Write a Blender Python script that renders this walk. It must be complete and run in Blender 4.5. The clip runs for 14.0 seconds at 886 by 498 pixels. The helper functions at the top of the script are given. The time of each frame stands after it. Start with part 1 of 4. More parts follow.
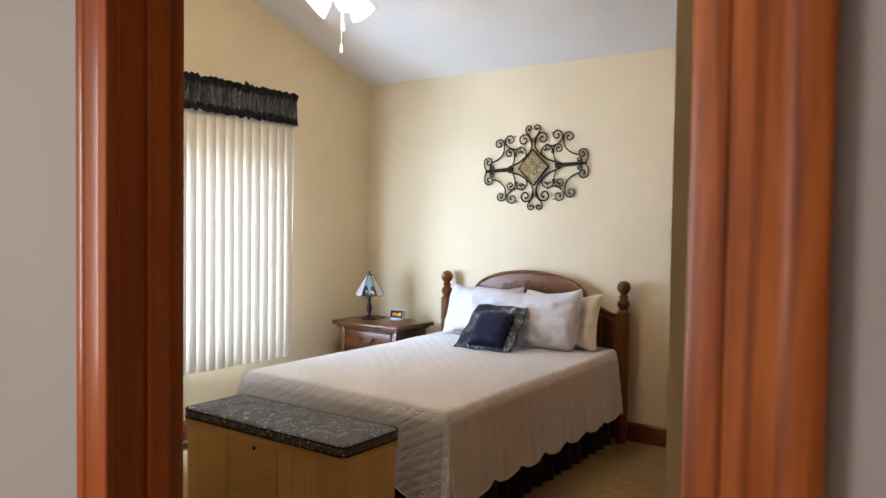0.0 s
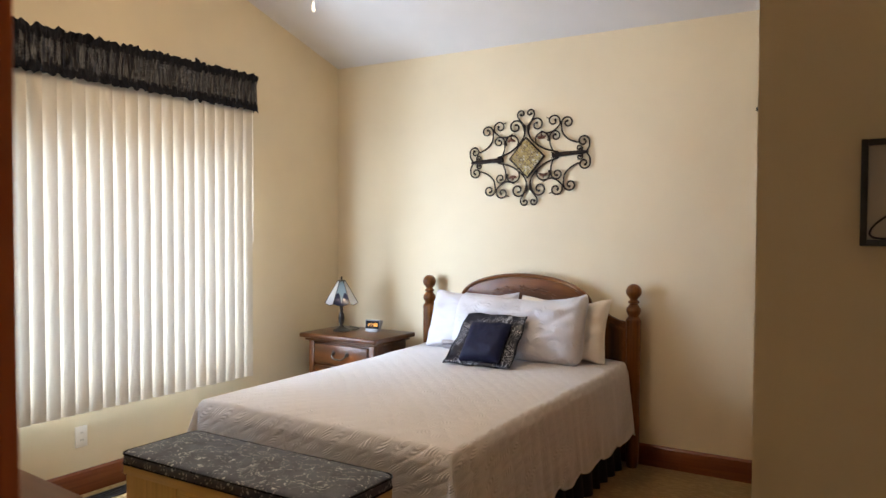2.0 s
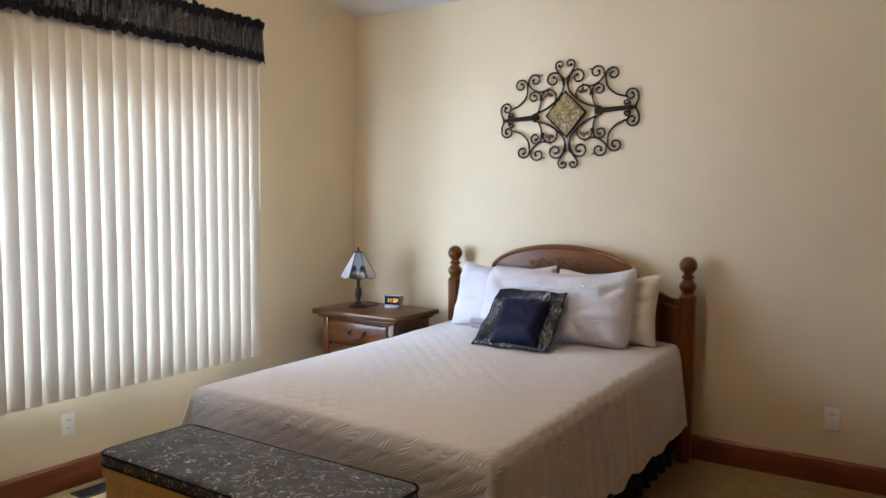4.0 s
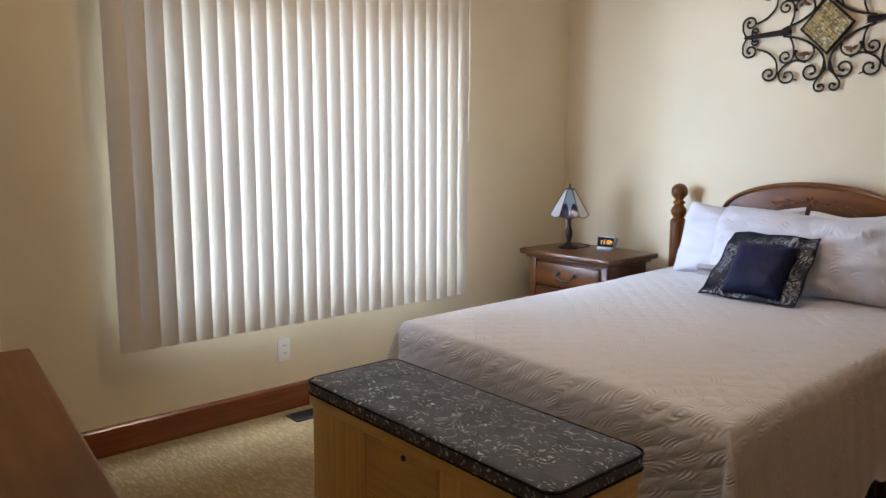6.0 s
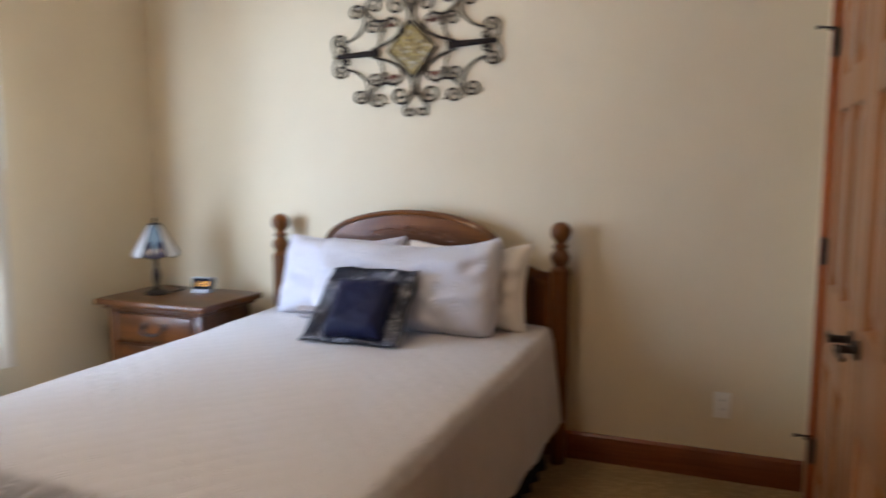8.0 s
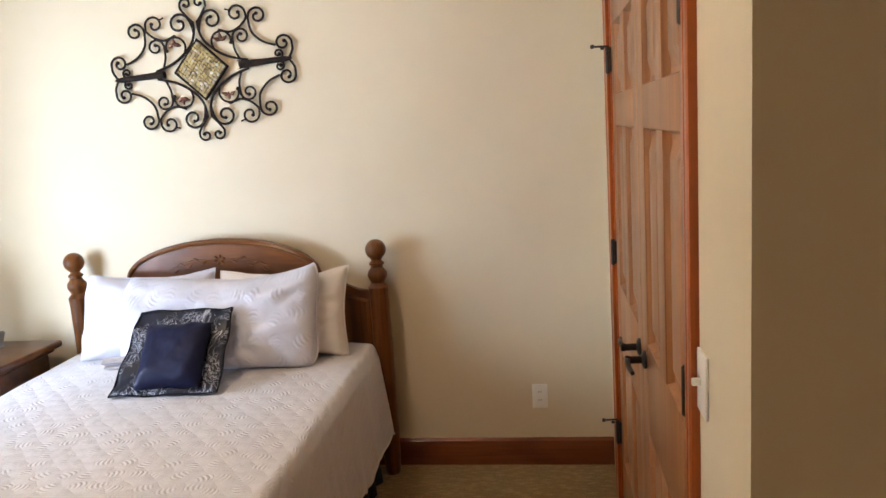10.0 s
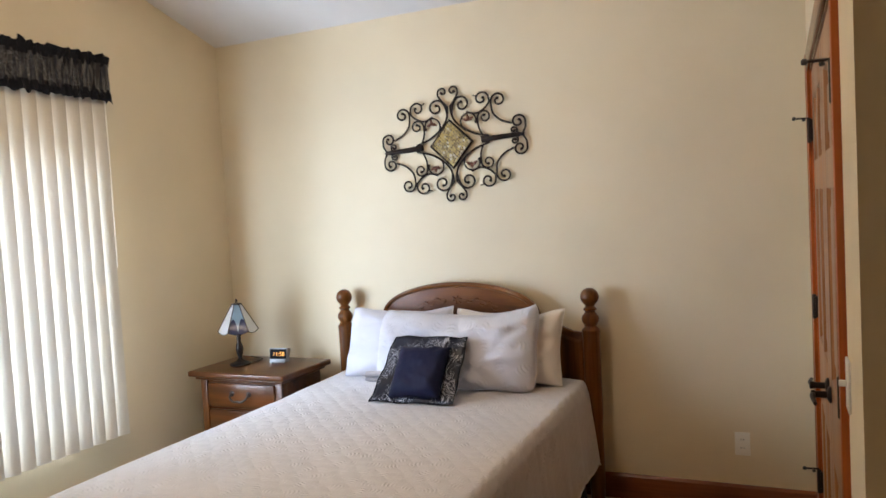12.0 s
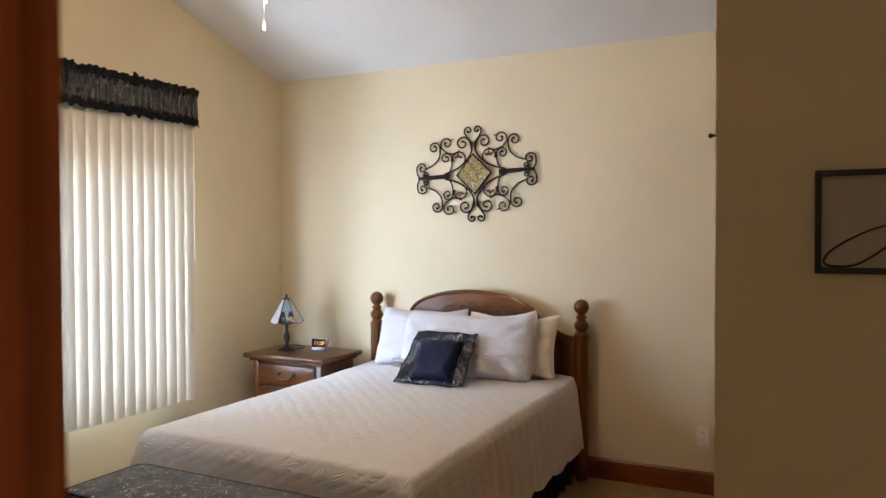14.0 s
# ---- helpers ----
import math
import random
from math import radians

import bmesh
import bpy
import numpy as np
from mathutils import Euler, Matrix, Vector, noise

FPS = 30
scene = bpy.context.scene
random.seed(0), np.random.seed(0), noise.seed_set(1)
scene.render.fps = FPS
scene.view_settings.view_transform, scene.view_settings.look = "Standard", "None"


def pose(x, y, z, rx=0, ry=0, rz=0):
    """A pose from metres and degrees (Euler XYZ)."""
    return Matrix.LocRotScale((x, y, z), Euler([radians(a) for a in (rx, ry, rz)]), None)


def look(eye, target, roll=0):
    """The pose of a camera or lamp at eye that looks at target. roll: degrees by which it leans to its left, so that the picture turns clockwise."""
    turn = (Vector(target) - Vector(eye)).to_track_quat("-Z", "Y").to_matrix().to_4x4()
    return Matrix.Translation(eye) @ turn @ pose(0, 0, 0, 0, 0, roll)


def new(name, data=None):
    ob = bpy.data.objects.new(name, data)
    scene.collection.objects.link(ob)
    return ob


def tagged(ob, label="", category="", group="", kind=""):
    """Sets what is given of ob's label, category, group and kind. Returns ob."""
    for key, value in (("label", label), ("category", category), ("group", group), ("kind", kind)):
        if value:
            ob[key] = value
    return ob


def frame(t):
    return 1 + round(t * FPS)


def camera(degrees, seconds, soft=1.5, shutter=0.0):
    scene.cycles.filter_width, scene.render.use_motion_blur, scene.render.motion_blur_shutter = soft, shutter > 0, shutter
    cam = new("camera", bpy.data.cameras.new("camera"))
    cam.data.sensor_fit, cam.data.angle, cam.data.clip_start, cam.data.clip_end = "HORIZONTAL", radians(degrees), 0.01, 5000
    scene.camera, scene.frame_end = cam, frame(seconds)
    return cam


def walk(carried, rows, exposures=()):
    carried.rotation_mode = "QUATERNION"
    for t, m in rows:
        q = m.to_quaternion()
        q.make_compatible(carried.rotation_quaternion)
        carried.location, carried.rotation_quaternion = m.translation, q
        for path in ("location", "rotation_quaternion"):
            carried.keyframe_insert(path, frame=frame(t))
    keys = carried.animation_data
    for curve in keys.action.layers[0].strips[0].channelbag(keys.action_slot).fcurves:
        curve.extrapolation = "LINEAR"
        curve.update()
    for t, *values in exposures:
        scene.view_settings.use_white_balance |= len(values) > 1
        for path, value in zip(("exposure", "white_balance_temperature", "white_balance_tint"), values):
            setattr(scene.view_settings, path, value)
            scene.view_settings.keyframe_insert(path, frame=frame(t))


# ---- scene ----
cam = camera(62.0, 14.0, soft=1.5, shutter=0.5)
PATH = [
    (0, (0.145, 0.243, 1.485), (-1.005, 1.873, 1.418), 0.8),
    (0.5, (0.009, 0.337, 1.487), (-1.135, 1.98, 1.418), 0.4),
    (1, (-0.165, 0.427, 1.475), (-1.271, 2.093, 1.409), 0.2),
    (1.5, (-0.276, 0.549, 1.451), (-1.353, 2.234, 1.394), 0.2),
    (2, (-0.363, 0.684, 1.464), (-1.422, 2.379, 1.401), 0.2),
    (2.2, (-0.393, 0.737, 1.465), (-1.448, 2.435, 1.401), 0.2),
    (4.3, (-0.726, 1.117, 1.397), (-1.849, 2.764, 1.23), 0.5),
    (4.5, (-0.754, 1.144, 1.378), (-1.912, 2.764, 1.192), 0.4),
    (5, (-0.817, 1.2, 1.336), (-2.093, 2.723, 1.107), 0.5),
    (5.5, (-0.898, 1.234, 1.322), (-2.292, 2.643, 1.056), 0.9),
    (6, (-0.9, 1.264, 1.341), (-2.396, 2.561, 1.056), 0.2),
    (6.5, (-0.92, 1.295, 1.381), (-2.431, 2.573, 1.091), -0.6),
    (7, (-0.991, 1.404, 1.402), (-2.383, 2.811, 1.117), -0.5),
    (7.5, (-1.133, 1.55, 1.372), (-2.205, 3.219, 1.118), 0.4),
    (8, (-1.022, 1.833, 1.382), (-1.755, 3.679, 1.147), -0.0),
    (8.2, (-0.92, 1.939, 1.387), (-1.55, 3.823, 1.154), -0.6),
    (10.3, (-0.975, 1.853, 1.611), (-1.256, 3.805, 1.275), -3.9),
    (10.5, (-0.944, 1.83, 1.607), (-1.35, 3.764, 1.295), -3.8),
    (11, (-0.88, 1.746, 1.584), (-1.57, 3.607, 1.34), -3.8),
    (11.5, (-0.813, 1.588, 1.602), (-1.656, 3.392, 1.414), -4.1),
    (12, (-0.836, 1.352, 1.553), (-1.672, 3.166, 1.448), -3.2),
    (12.5, (-0.764, 1.17, 1.579), (-1.596, 2.987, 1.498), -2.1),
    (13, (-0.637, 1.031, 1.594), (-1.497, 2.835, 1.522), -1.1),
    (13.5, (-0.539, 0.861, 1.528), (-1.424, 2.654, 1.487), -0.4),
    (14, (-0.452, 0.663, 1.527), (-1.361, 2.452, 1.483), -0.2),
]
WINDOW_W, HALL_W, FAN_W, SLAT_T = 232.0, 80.0, 25.0, 0.024
EXPOSURES = [(0.0, -0.40, 6380, 15), (1.0, -0.31, 6480, 15), (2.0, -0.45, 6680, 17), (4.5, -0.80, 6300, 18), (5.5, -0.80, 6260, 19), (8.2, -0.80, 6210, 19),
             (10.3, -0.08, 6400, 18), (11.0, -0.14, 6400, 17), (11.5, -0.32, 6400, 16), (12.5, -0.68, 6590, 17), (14.0, -0.62, 6650, 17)]
walk(cam, [(t, look(eye, target, roll)) for t, eye, target, roll in PATH], EXPOSURES)

# ---- world and light ----
world = bpy.data.worlds.new("sky")
scene.world = world
world.use_nodes = True
wn = world.node_tree
sky = wn.nodes.new("ShaderNodeTexSky")
sky.sky_type, sky.sun_disc = "NISHITA", False
sky.sun_elevation, sky.sun_rotation = radians(50), radians(120)
wn.links.new(sky.outputs[0], wn.nodes["Background"].inputs[0])
wn.nodes["Background"].inputs[1].default_value = 0.12


def area_light(name, m, sx, sy, watts, color):
    d = bpy.data.lights.new(name, "AREA")
    d.shape, d.size, d.size_y, d.energy, d.color = "RECTANGLE", sx, sy, watts, color
    ob = new(name, d)
    ob.matrix_world = m
    return ob


def point_light(name, at, watts, color, radius):
    d = bpy.data.lights.new(name, "POINT")
    d.energy, d.color, d.shadow_soft_size = watts, color, radius
    ob = new(name, d)
    ob.location = at
    return ob


XW, YB, XC, YC = -4.13, 5.16, -0.710, 2.873       # window wall, headboard wall, closet face, closet end wall
YH, YR = 0.816, 0.904                           # hall and room faces of the entry wall
XJ, XK = -0.800, -0.028                          # entry opening
XE, XL = 0.95, -4.13                            # right end of the room
ZC, SLOPE, YTOP = 2.68, 0.31, 2.96              # low edge of the vault, its pitch, its ridge
ZTOP = ZC + SLOPE * (YB - YTOP)
WY0, WY1, WZ0, WZ1 = 2.36, 4.06, 0.56, 1.92     # window opening

area_light("window_daylight", look((XW - 0.16, (WY0 + WY1) / 2, (WZ0 + WZ1) / 2), (0, (WY0 + WY1) / 2, (WZ0 + WZ1) / 2)),
           WY1 - WY0 - 0.1, WZ1 - WZ0 - 0.1, WINDOW_W, (0.57, 0.77, 1.0))
area_light("hall_window_daylight", look((-2.46, -1.35, 1.5), (0, -1.0, 1.4)), 1.0, 1.3, HALL_W, (1.0, 0.95, 0.88))


# ---- materials ----
def material(name, color, rough=0.5, metal=0.0, spec=0.5):
    m = bpy.data.materials.new(name)
    m.use_nodes = True
    b = m.node_tree.nodes["Principled BSDF"]
    b.inputs["Base Color"].default_value = (*color, 1)
    b.inputs["Roughness"].default_value = rough
    b.inputs["Metallic"].default_value = metal
    b.inputs["Specular IOR Level"].default_value = spec
    return m


def node(m, kind, **values):
    n = m.node_tree.nodes.new(kind)
    for key, value in values.items():
        n.inputs[key].default_value = value
    return n


def link(m, a, b):
    m.node_tree.links.new(a, b)


def bsdf(m):
    return m.node_tree.nodes["Principled BSDF"]


def coords(m, scale=(1, 1, 1), shuffle=True, turn=(0, 0, 0)):
    """Object coordinates, shifted from object to object."""
    tc, mp = node(m, "ShaderNodeTexCoord"), node(m, "ShaderNodeMapping")
    mp.inputs["Scale"].default_value = scale
    mp.inputs["Rotation"].default_value = turn
    link(m, tc.outputs["Object"], mp.inputs["Vector"])
    if shuffle:
        oi, mul = node(m, "ShaderNodeObjectInfo"), node(m, "ShaderNodeMath")
        mul.operation = "MULTIPLY"
        mul.inputs[1].default_value = 13.7
        link(m, oi.outputs["Random"], mul.inputs[0])
        link(m, mul.outputs[0], mp.inputs["Location"])
    return mp.outputs["Vector"]


def ramp(m, fac, stops):
    r = node(m, "ShaderNodeValToRGB")
    e = r.color_ramp.elements
    while len(e) < len(stops):
        e.new(0.5)
    for el, (p, c) in zip(e, stops):
        el.position, el.color = p, (*c, 1)
    link(m, fac, r.inputs["Fac"])
    return r.outputs["Color"]


def noise_tex(m, vec, scale, detail=4.0, rough=0.55, distort=0.0):
    n = node(m, "ShaderNodeTexNoise", Scale=scale, Detail=detail, Roughness=rough, Distortion=distort)
    link(m, vec, n.inputs["Vector"])
    return n.outputs["Fac"]


def bump(m, height, strength, dist=0.01, onto=None):
    b = node(m, "ShaderNodeBump", Strength=strength, Distance=dist)
    link(m, height, b.inputs["Height"])
    if onto is not None:
        link(m, onto, b.inputs["Normal"])
    link(m, b.outputs["Normal"], bsdf(m).inputs["Normal"])
    return b.outputs["Normal"]


def mixed(m, fac, a, b, kind="MIX"):
    x = node(m, "ShaderNodeMix")
    x.data_type, x.blend_type = "RGBA", kind
    for sock, value in ((x.inputs["Factor"], fac), (x.inputs["A"], a), (x.inputs["B"], b)):
        if isinstance(value, (int, float)):
            sock.default_value = value
        elif isinstance(value, tuple):
            sock.default_value = (*value, 1)
        else:
            link(m, value, sock)
    return x.outputs["Result"]


def paint(name, color, rough=0.6, speckle=0.10):
    m = material(name, color, rough, spec=0.3)
    v = coords(m, shuffle=False)
    lo = tuple(c * 0.95 for c in color)
    hi = tuple(min(1, c * 1.03) for c in color)
    link(m, ramp(m, noise_tex(m, v, 1.7, 3), [(0.3, lo), (0.7, hi)]), bsdf(m).inputs["Base Color"])
    bump(m, noise_tex(m, v, 170, 3, 0.6), speckle, 0.002)
    return m


def wood(name, dark, light, axis=2, rough=0.28, coat=0.4, fine=1.0, knots=False, figure=1.0, rings_share=0.55, pores_share=0.5):
    """Stained, varnished timber with the grain along one axis."""
    m = material(name, light, rough, spec=0.28)
    sc = [7.0 * fine] * 3
    sc[axis] = 0.55 * fine
    v = coords(m, tuple(sc))
    wide = noise_tex(m, v, 1.3, 5, 0.6, 0.6 * figure)
    sc2 = [60.0 * fine] * 3
    sc2[axis] = 1.6 * fine
    v2 = coords(m, tuple(sc2))
    pores = noise_tex(m, v2, 1.5, 3, 0.6)
    wv = node(m, "ShaderNodeTexWave", Scale=1.1, Distortion=5.0 * figure, Detail=2.0)
    wv.inputs["Detail Scale"].default_value = 1.2
    link(m, v, wv.inputs["Vector"])
    mid = tuple((a + b) / 2 for a, b in zip(dark, light))
    base = ramp(m, wide, [(0.25, dark), (0.5, mid), (0.78, light)])
    rings = ramp(m, wv.outputs["Fac"], [(0.0, (0.62, 0.55, 0.5)), (0.45, (1, 1, 1))])
    col = mixed(m, rings_share, base, rings, "MULTIPLY")
    por = ramp(m, pores, [(0.32, (0.66, 0.6, 0.55)), (0.55, (1, 1, 1))])
    col = mixed(m, pores_share, col, por, "MULTIPLY")
    if knots:
        vk = coords(m, (3.2, 3.2, 1.9))
        vo = node(m, "ShaderNodeTexVoronoi", Scale=1.5)
        link(m, vk, vo.inputs["Vector"])
        kn = ramp(m, vo.outputs["Distance"], [(0.03, (0.25, 0.16, 0.1)), (0.10, (1, 1, 1))])
        col = mixed(m, 0.8, col, kn, "MULTIPLY")
    link(m, col, bsdf(m).inputs["Base Color"])
    bsdf(m).inputs["Coat Weight"].default_value = coat
    bsdf(m).inputs["Coat Roughness"].default_value = 0.15
    bump(m, pores, 0.10, 0.001)
    return m


M_WALL = paint("cream_wall_paint", (0.665, 0.562, 0.388))
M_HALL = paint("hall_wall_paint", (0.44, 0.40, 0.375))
M_CEIL = paint("ceiling_paint", (0.66, 0.63, 0.60), 0.8, 0.2)
M_WHITE = material("white_plastic", (0.78, 0.75, 0.68), 0.35)
M_SLOT = material("dark_slot", (0.02, 0.02, 0.02), 0.6)
M_TRIM = wood("red_brown_trim_wood", (0.22, 0.040, 0.006), (0.54, 0.13, 0.023), 2, 0.30, 0.22)
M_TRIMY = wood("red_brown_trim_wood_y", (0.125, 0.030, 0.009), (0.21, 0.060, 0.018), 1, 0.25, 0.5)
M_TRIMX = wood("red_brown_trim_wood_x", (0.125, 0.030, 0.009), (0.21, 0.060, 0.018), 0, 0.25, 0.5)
# bolder grain for the right-hand casing; its brighter tone paints in hall light
M_CASE = wood("figured_casing_wood_lit", (0.24, 0.050, 0.008), (0.68, 0.195, 0.036), 2, 0.38, 0.12, 1.7, figure=2.0, rings_share=1.0)
M_DOOR = wood("knotty_door_wood", (0.27, 0.11, 0.040), (0.44, 0.205, 0.085), 2, 0.35, 0.25, 1.0, knots=True)
M_PINE = wood("stained_pine", (0.050, 0.014, 0.0022), (0.22, 0.072, 0.0110), 0, 0.30, 0.18, 1.2)
M_PINEZ = wood("stained_pine_upright", (0.040, 0.012, 0.0020), (0.22, 0.072, 0.0110), 2, 0.30, 0.18, 1.2)
M_NIGHT = wood("dark_stained_pine", (0.034, 0.010, 0.002), (0.145, 0.044, 0.008), 0, 0.28, 0.25, 1.2)
M_NIGHTZ = wood("dark_stained_pine_upright", (0.034, 0.010, 0.002), (0.145, 0.044, 0.008), 2, 0.28, 0.25, 1.2)
M_BLOND = wood("blond_oak_veneer", (0.60, 0.375, 0.125), (0.72, 0.47, 0.175), 2, 0.35, 0.2, 1.3, rings_share=0.16, pores_share=0.35)
M_BLONDX = wood("blond_oak_veneer_across", (0.60, 0.375, 0.125), (0.72, 0.47, 0.175), 0, 0.35, 0.2, 1.3, rings_share=0.16, pores_share=0.35)
M_DRESS = wood("dresser_wood", (0.13, 0.055, 0.014), (0.27, 0.125, 0.036), 0, 0.55, 0.0, 0.9, knots=True)
M_BRONZE = material("oil_rubbed_bronze", (0.035, 0.028, 0.025), 0.42, 0.7)
M_DISPLAY = material("black_clock_face", (0.006, 0.006, 0.007), 0.7, spec=0.1)
M_STEEL = material("steel_pin", (0.5, 0.5, 0.5), 0.3, 1.0)


def iron():
    m = material("wrought_iron", (0.03, 0.022, 0.018), 0.7, 0.0, 0.2)
    v = coords(m)
    link(m, ramp(m, noise_tex(m, v, 40, 4), [(0.35, (0.006, 0.004, 0.003)), (0.7, (0.026, 0.013, 0.007))]), bsdf(m).inputs["Base Color"])
    bump(m, noise_tex(m, v, 160), 0.2, 0.002)
    return m


M_IRON = iron()
M_COPPER = material("copper_leaf", (0.13, 0.05, 0.027), 0.45, 0.7)


def carpet():
    """Beige cut-and-loop carpet with a faint slanting rib."""
    m = material("beige_carpet", (0.5, 0.4, 0.27), 0.95, spec=0.1)
    v = coords(m, shuffle=False)
    n1 = noise_tex(m, v, 3.0, 4, 0.6)
    n2 = noise_tex(m, v, 130, 4, 0.7)
    vs = coords(m, (1.0, 2.4, 1.0), False, (0, 0, 0.6))
    vo = node(m, "ShaderNodeTexVoronoi", Scale=22.0)
    link(m, vs, vo.inputs["Vector"])
    tuft = ramp(m, vo.outputs["Distance"], [(0.10, (1, 1, 1)), (0.62, (0.74, 0.72, 0.68))])
    a = ramp(m, n2, [(0.28, (0.325, 0.212, 0.095)), (0.72, (0.60, 0.425, 0.215))])
    b = ramp(m, n1, [(0.3, (0.86, 0.86, 0.86)), (0.7, (1, 1, 1))])
    col = mixed(m, 1.0, mixed(m, 1.0, a, b, "MULTIPLY"), tuft, "MULTIPLY")
    link(m, col, bsdf(m).inputs["Base Color"])
    bump(m, n2, 0.9, 0.012, bump(m, tuft, 0.8, 0.02))
    return m


M_CARPET = carpet()


def quilt(name, color, scale=1.0, rough=0.85, upright=False):
    """Matelasse cotton: puffed feather motifs and a fine weave."""
    m = material(name, color, rough, spec=0.2)
    bsdf(m).inputs["Sheen Weight"].default_value = 0.25
    v = coords(m, (1, 1, 1), shuffle=False)
    if not upright:
        # lay the pattern over the edges, so that it runs on down the drops
        parts = node(m, "ShaderNodeSeparateXYZ")
        link(m, v, parts.inputs[0])
        flat = node(m, "ShaderNodeCombineXYZ")
        for k in (0, 1):
            d = node(m, "ShaderNodeMath")
            d.operation = "SUBTRACT"
            link(m, parts.outputs[k], d.inputs[0])
            link(m, parts.outputs[2], d.inputs[1])
            link(m, d.outputs[0], flat.inputs[k])
        v = flat.outputs[0]
    vo = node(m, "ShaderNodeTexVoronoi", Scale=7.5 * scale)
    vo.inputs["Randomness"].default_value = 0.35
    link(m, v, vo.inputs["Vector"])
    loc = node(m, "ShaderNodeVectorMath")
    loc.operation = "SUBTRACT"
    link(m, v, loc.inputs[0])
    link(m, vo.outputs["Position"], loc.inputs[1])
    rot = node(m, "ShaderNodeVectorRotate")
    rot.rotation_type = "Y_AXIS" if upright else "Z_AXIS"
    link(m, loc.outputs[0], rot.inputs["Vector"])
    an = node(m, "ShaderNodeSeparateColor")
    link(m, vo.outputs["Color"], an.inputs[0])

    def math_node(op, a, b):
        k = node(m, "ShaderNodeMath")
        k.operation = op
        for sock, val in zip(k.inputs, (a, b)):
            if isinstance(val, (int, float)):
                sock.default_value = val
            else:
                link(m, val, sock)
        return k.outputs[0]
    sp_ = node(m, "ShaderNodeSeparateXYZ")
    link(m, v, sp_.inputs[0])
    pxy = (sp_.outputs[0], sp_.outputs[2 if upright else 1])
    link(m, math_node("MULTIPLY", an.outputs[0], 6.28), rot.inputs["Angle"])
    xyz = node(m, "ShaderNodeSeparateXYZ")
    link(m, rot.outputs[0], xyz.inputs[0])
    ex = math_node("POWER", math_node("ABSOLUTE", math_node("MULTIPLY", xyz.outputs[0], 16.0 * scale), 0), 2.0)
    ey = math_node("POWER", math_node("ABSOLUTE", math_node("MULTIPLY", xyz.outputs[2 if upright else 1], 27.0 * scale), 0), 2.0)
    leaf_mask = ramp(m, math_node("ADD", ex, ey), [(0.25, (1, 1, 1)), (1.05, (0, 0, 0))])
    bend = math_node("ADD", math_node("MULTIPLY", xyz.outputs[0], 235.0 * scale), math_node("MULTIPLY", ey, 2.6))
    ribs = math_node("ADD", math_node("MULTIPLY", math_node("SINE", bend, 0), 0.42), 0.22)
    ground = math_node("MULTIPLY", noise_tex(m, v, 55 * scale, 2), 0.32)
    h = math_node("ADD", mixed(m, 1.0, ribs, leaf_mask, "MULTIPLY"), ground)
    # uneven stitched diamonds
    stray = math_node("MULTIPLY", noise_tex(m, v, 6.0, 2), 0.075)
    s1 = math_node("SINE", math_node("MULTIPLY", math_node("ADD", math_node("ADD", pxy[0], pxy[1]), stray), 33.0), 0)
    s2 = math_node("SINE", math_node("MULTIPLY", math_node("ADD", math_node("SUBTRACT", pxy[0], pxy[1]), stray), 33.0), 0)
    puffs = math_node("MULTIPLY", math_node("ABSOLUTE", s1, 0), math_node("ABSOLUTE", s2, 0))
    first = bump(m, h, 1.0, 0.0033 / scale ** 0.5, bump(m, puffs, 1.0, 0.0025, bump(m, noise_tex(m, v, 7, 3), 0.6, 0.012)))
    bump(m, noise_tex(m, v, 320, 2), 0.25, 0.002, first)
    lo = tuple(c * 0.93 for c in color)
    link(m, ramp(m, noise_tex(m, v, 2.2, 3), [(0.3, lo), (0.7, color)]), bsdf(m).inputs["Base Color"])
    return m


M_SPREAD = quilt("taupe_matelasse", (0.63, 0.60, 0.595), 1.8)
M_SHAM = quilt("pale_matelasse", (0.60, 0.59, 0.63), 1.45, upright=True)


def cloth(name, color, rough=0.8, sheen=0.2, weave=300.0):
    m = material(name, color, rough, spec=0.25)
    bsdf(m).inputs["Sheen Weight"].default_value = sheen
    v = coords(m)
    bump(m, noise_tex(m, v, weave, 2), 0.2, 0.002, bump(m, noise_tex(m, v, 9, 3), 0.25, 0.01))
    return m


M_PILLOW = cloth("white_pillow_cotton", (0.58, 0.565, 0.61))
M_PILLOW2 = cloth("ivory_pillow_cotton", (0.74, 0.69, 0.63))
M_NAVY = cloth("navy_satin", (0.002, 0.0045, 0.030), 0.55, 0.0)
M_SKIRT = cloth("black_navy_skirt", (0.006, 0.006, 0.012), 0.8, 0.05)
M_BLACK = cloth("black_ruffle_cloth", (0.003, 0.003, 0.006), 0.8, 0.0)


def brocade(name, base, fleck, scale, amount, rough=0.5):
    m = material(name, base, rough, spec=0.4)
    v = coords(m)
    n = noise_tex(m, v, scale, 1.5, 0.5, 3.0)
    ridge = ramp(m, n, [(0.43, (0, 0, 0)), (0.455, (1, 1, 1)), (0.475, (0, 0, 0)), (0.525, (0, 0, 0)), (0.545, (1, 1, 1)), (0.575, (0, 0, 0))])
    spot = ramp(m, noise_tex(m, v, scale * 0.6, 2), [(0.45, (0, 0, 0)), (0.55, (1, 1, 1))])
    k = mixed(m, 1.0, ridge, spot, "MULTIPLY")
    k2 = mixed(m, amount, (0, 0, 0), k)
    link(m, mixed(m, k2, base, fleck), bsdf(m).inputs["Base Color"])
    bump(m, k, 0.3, 0.003)
    return m


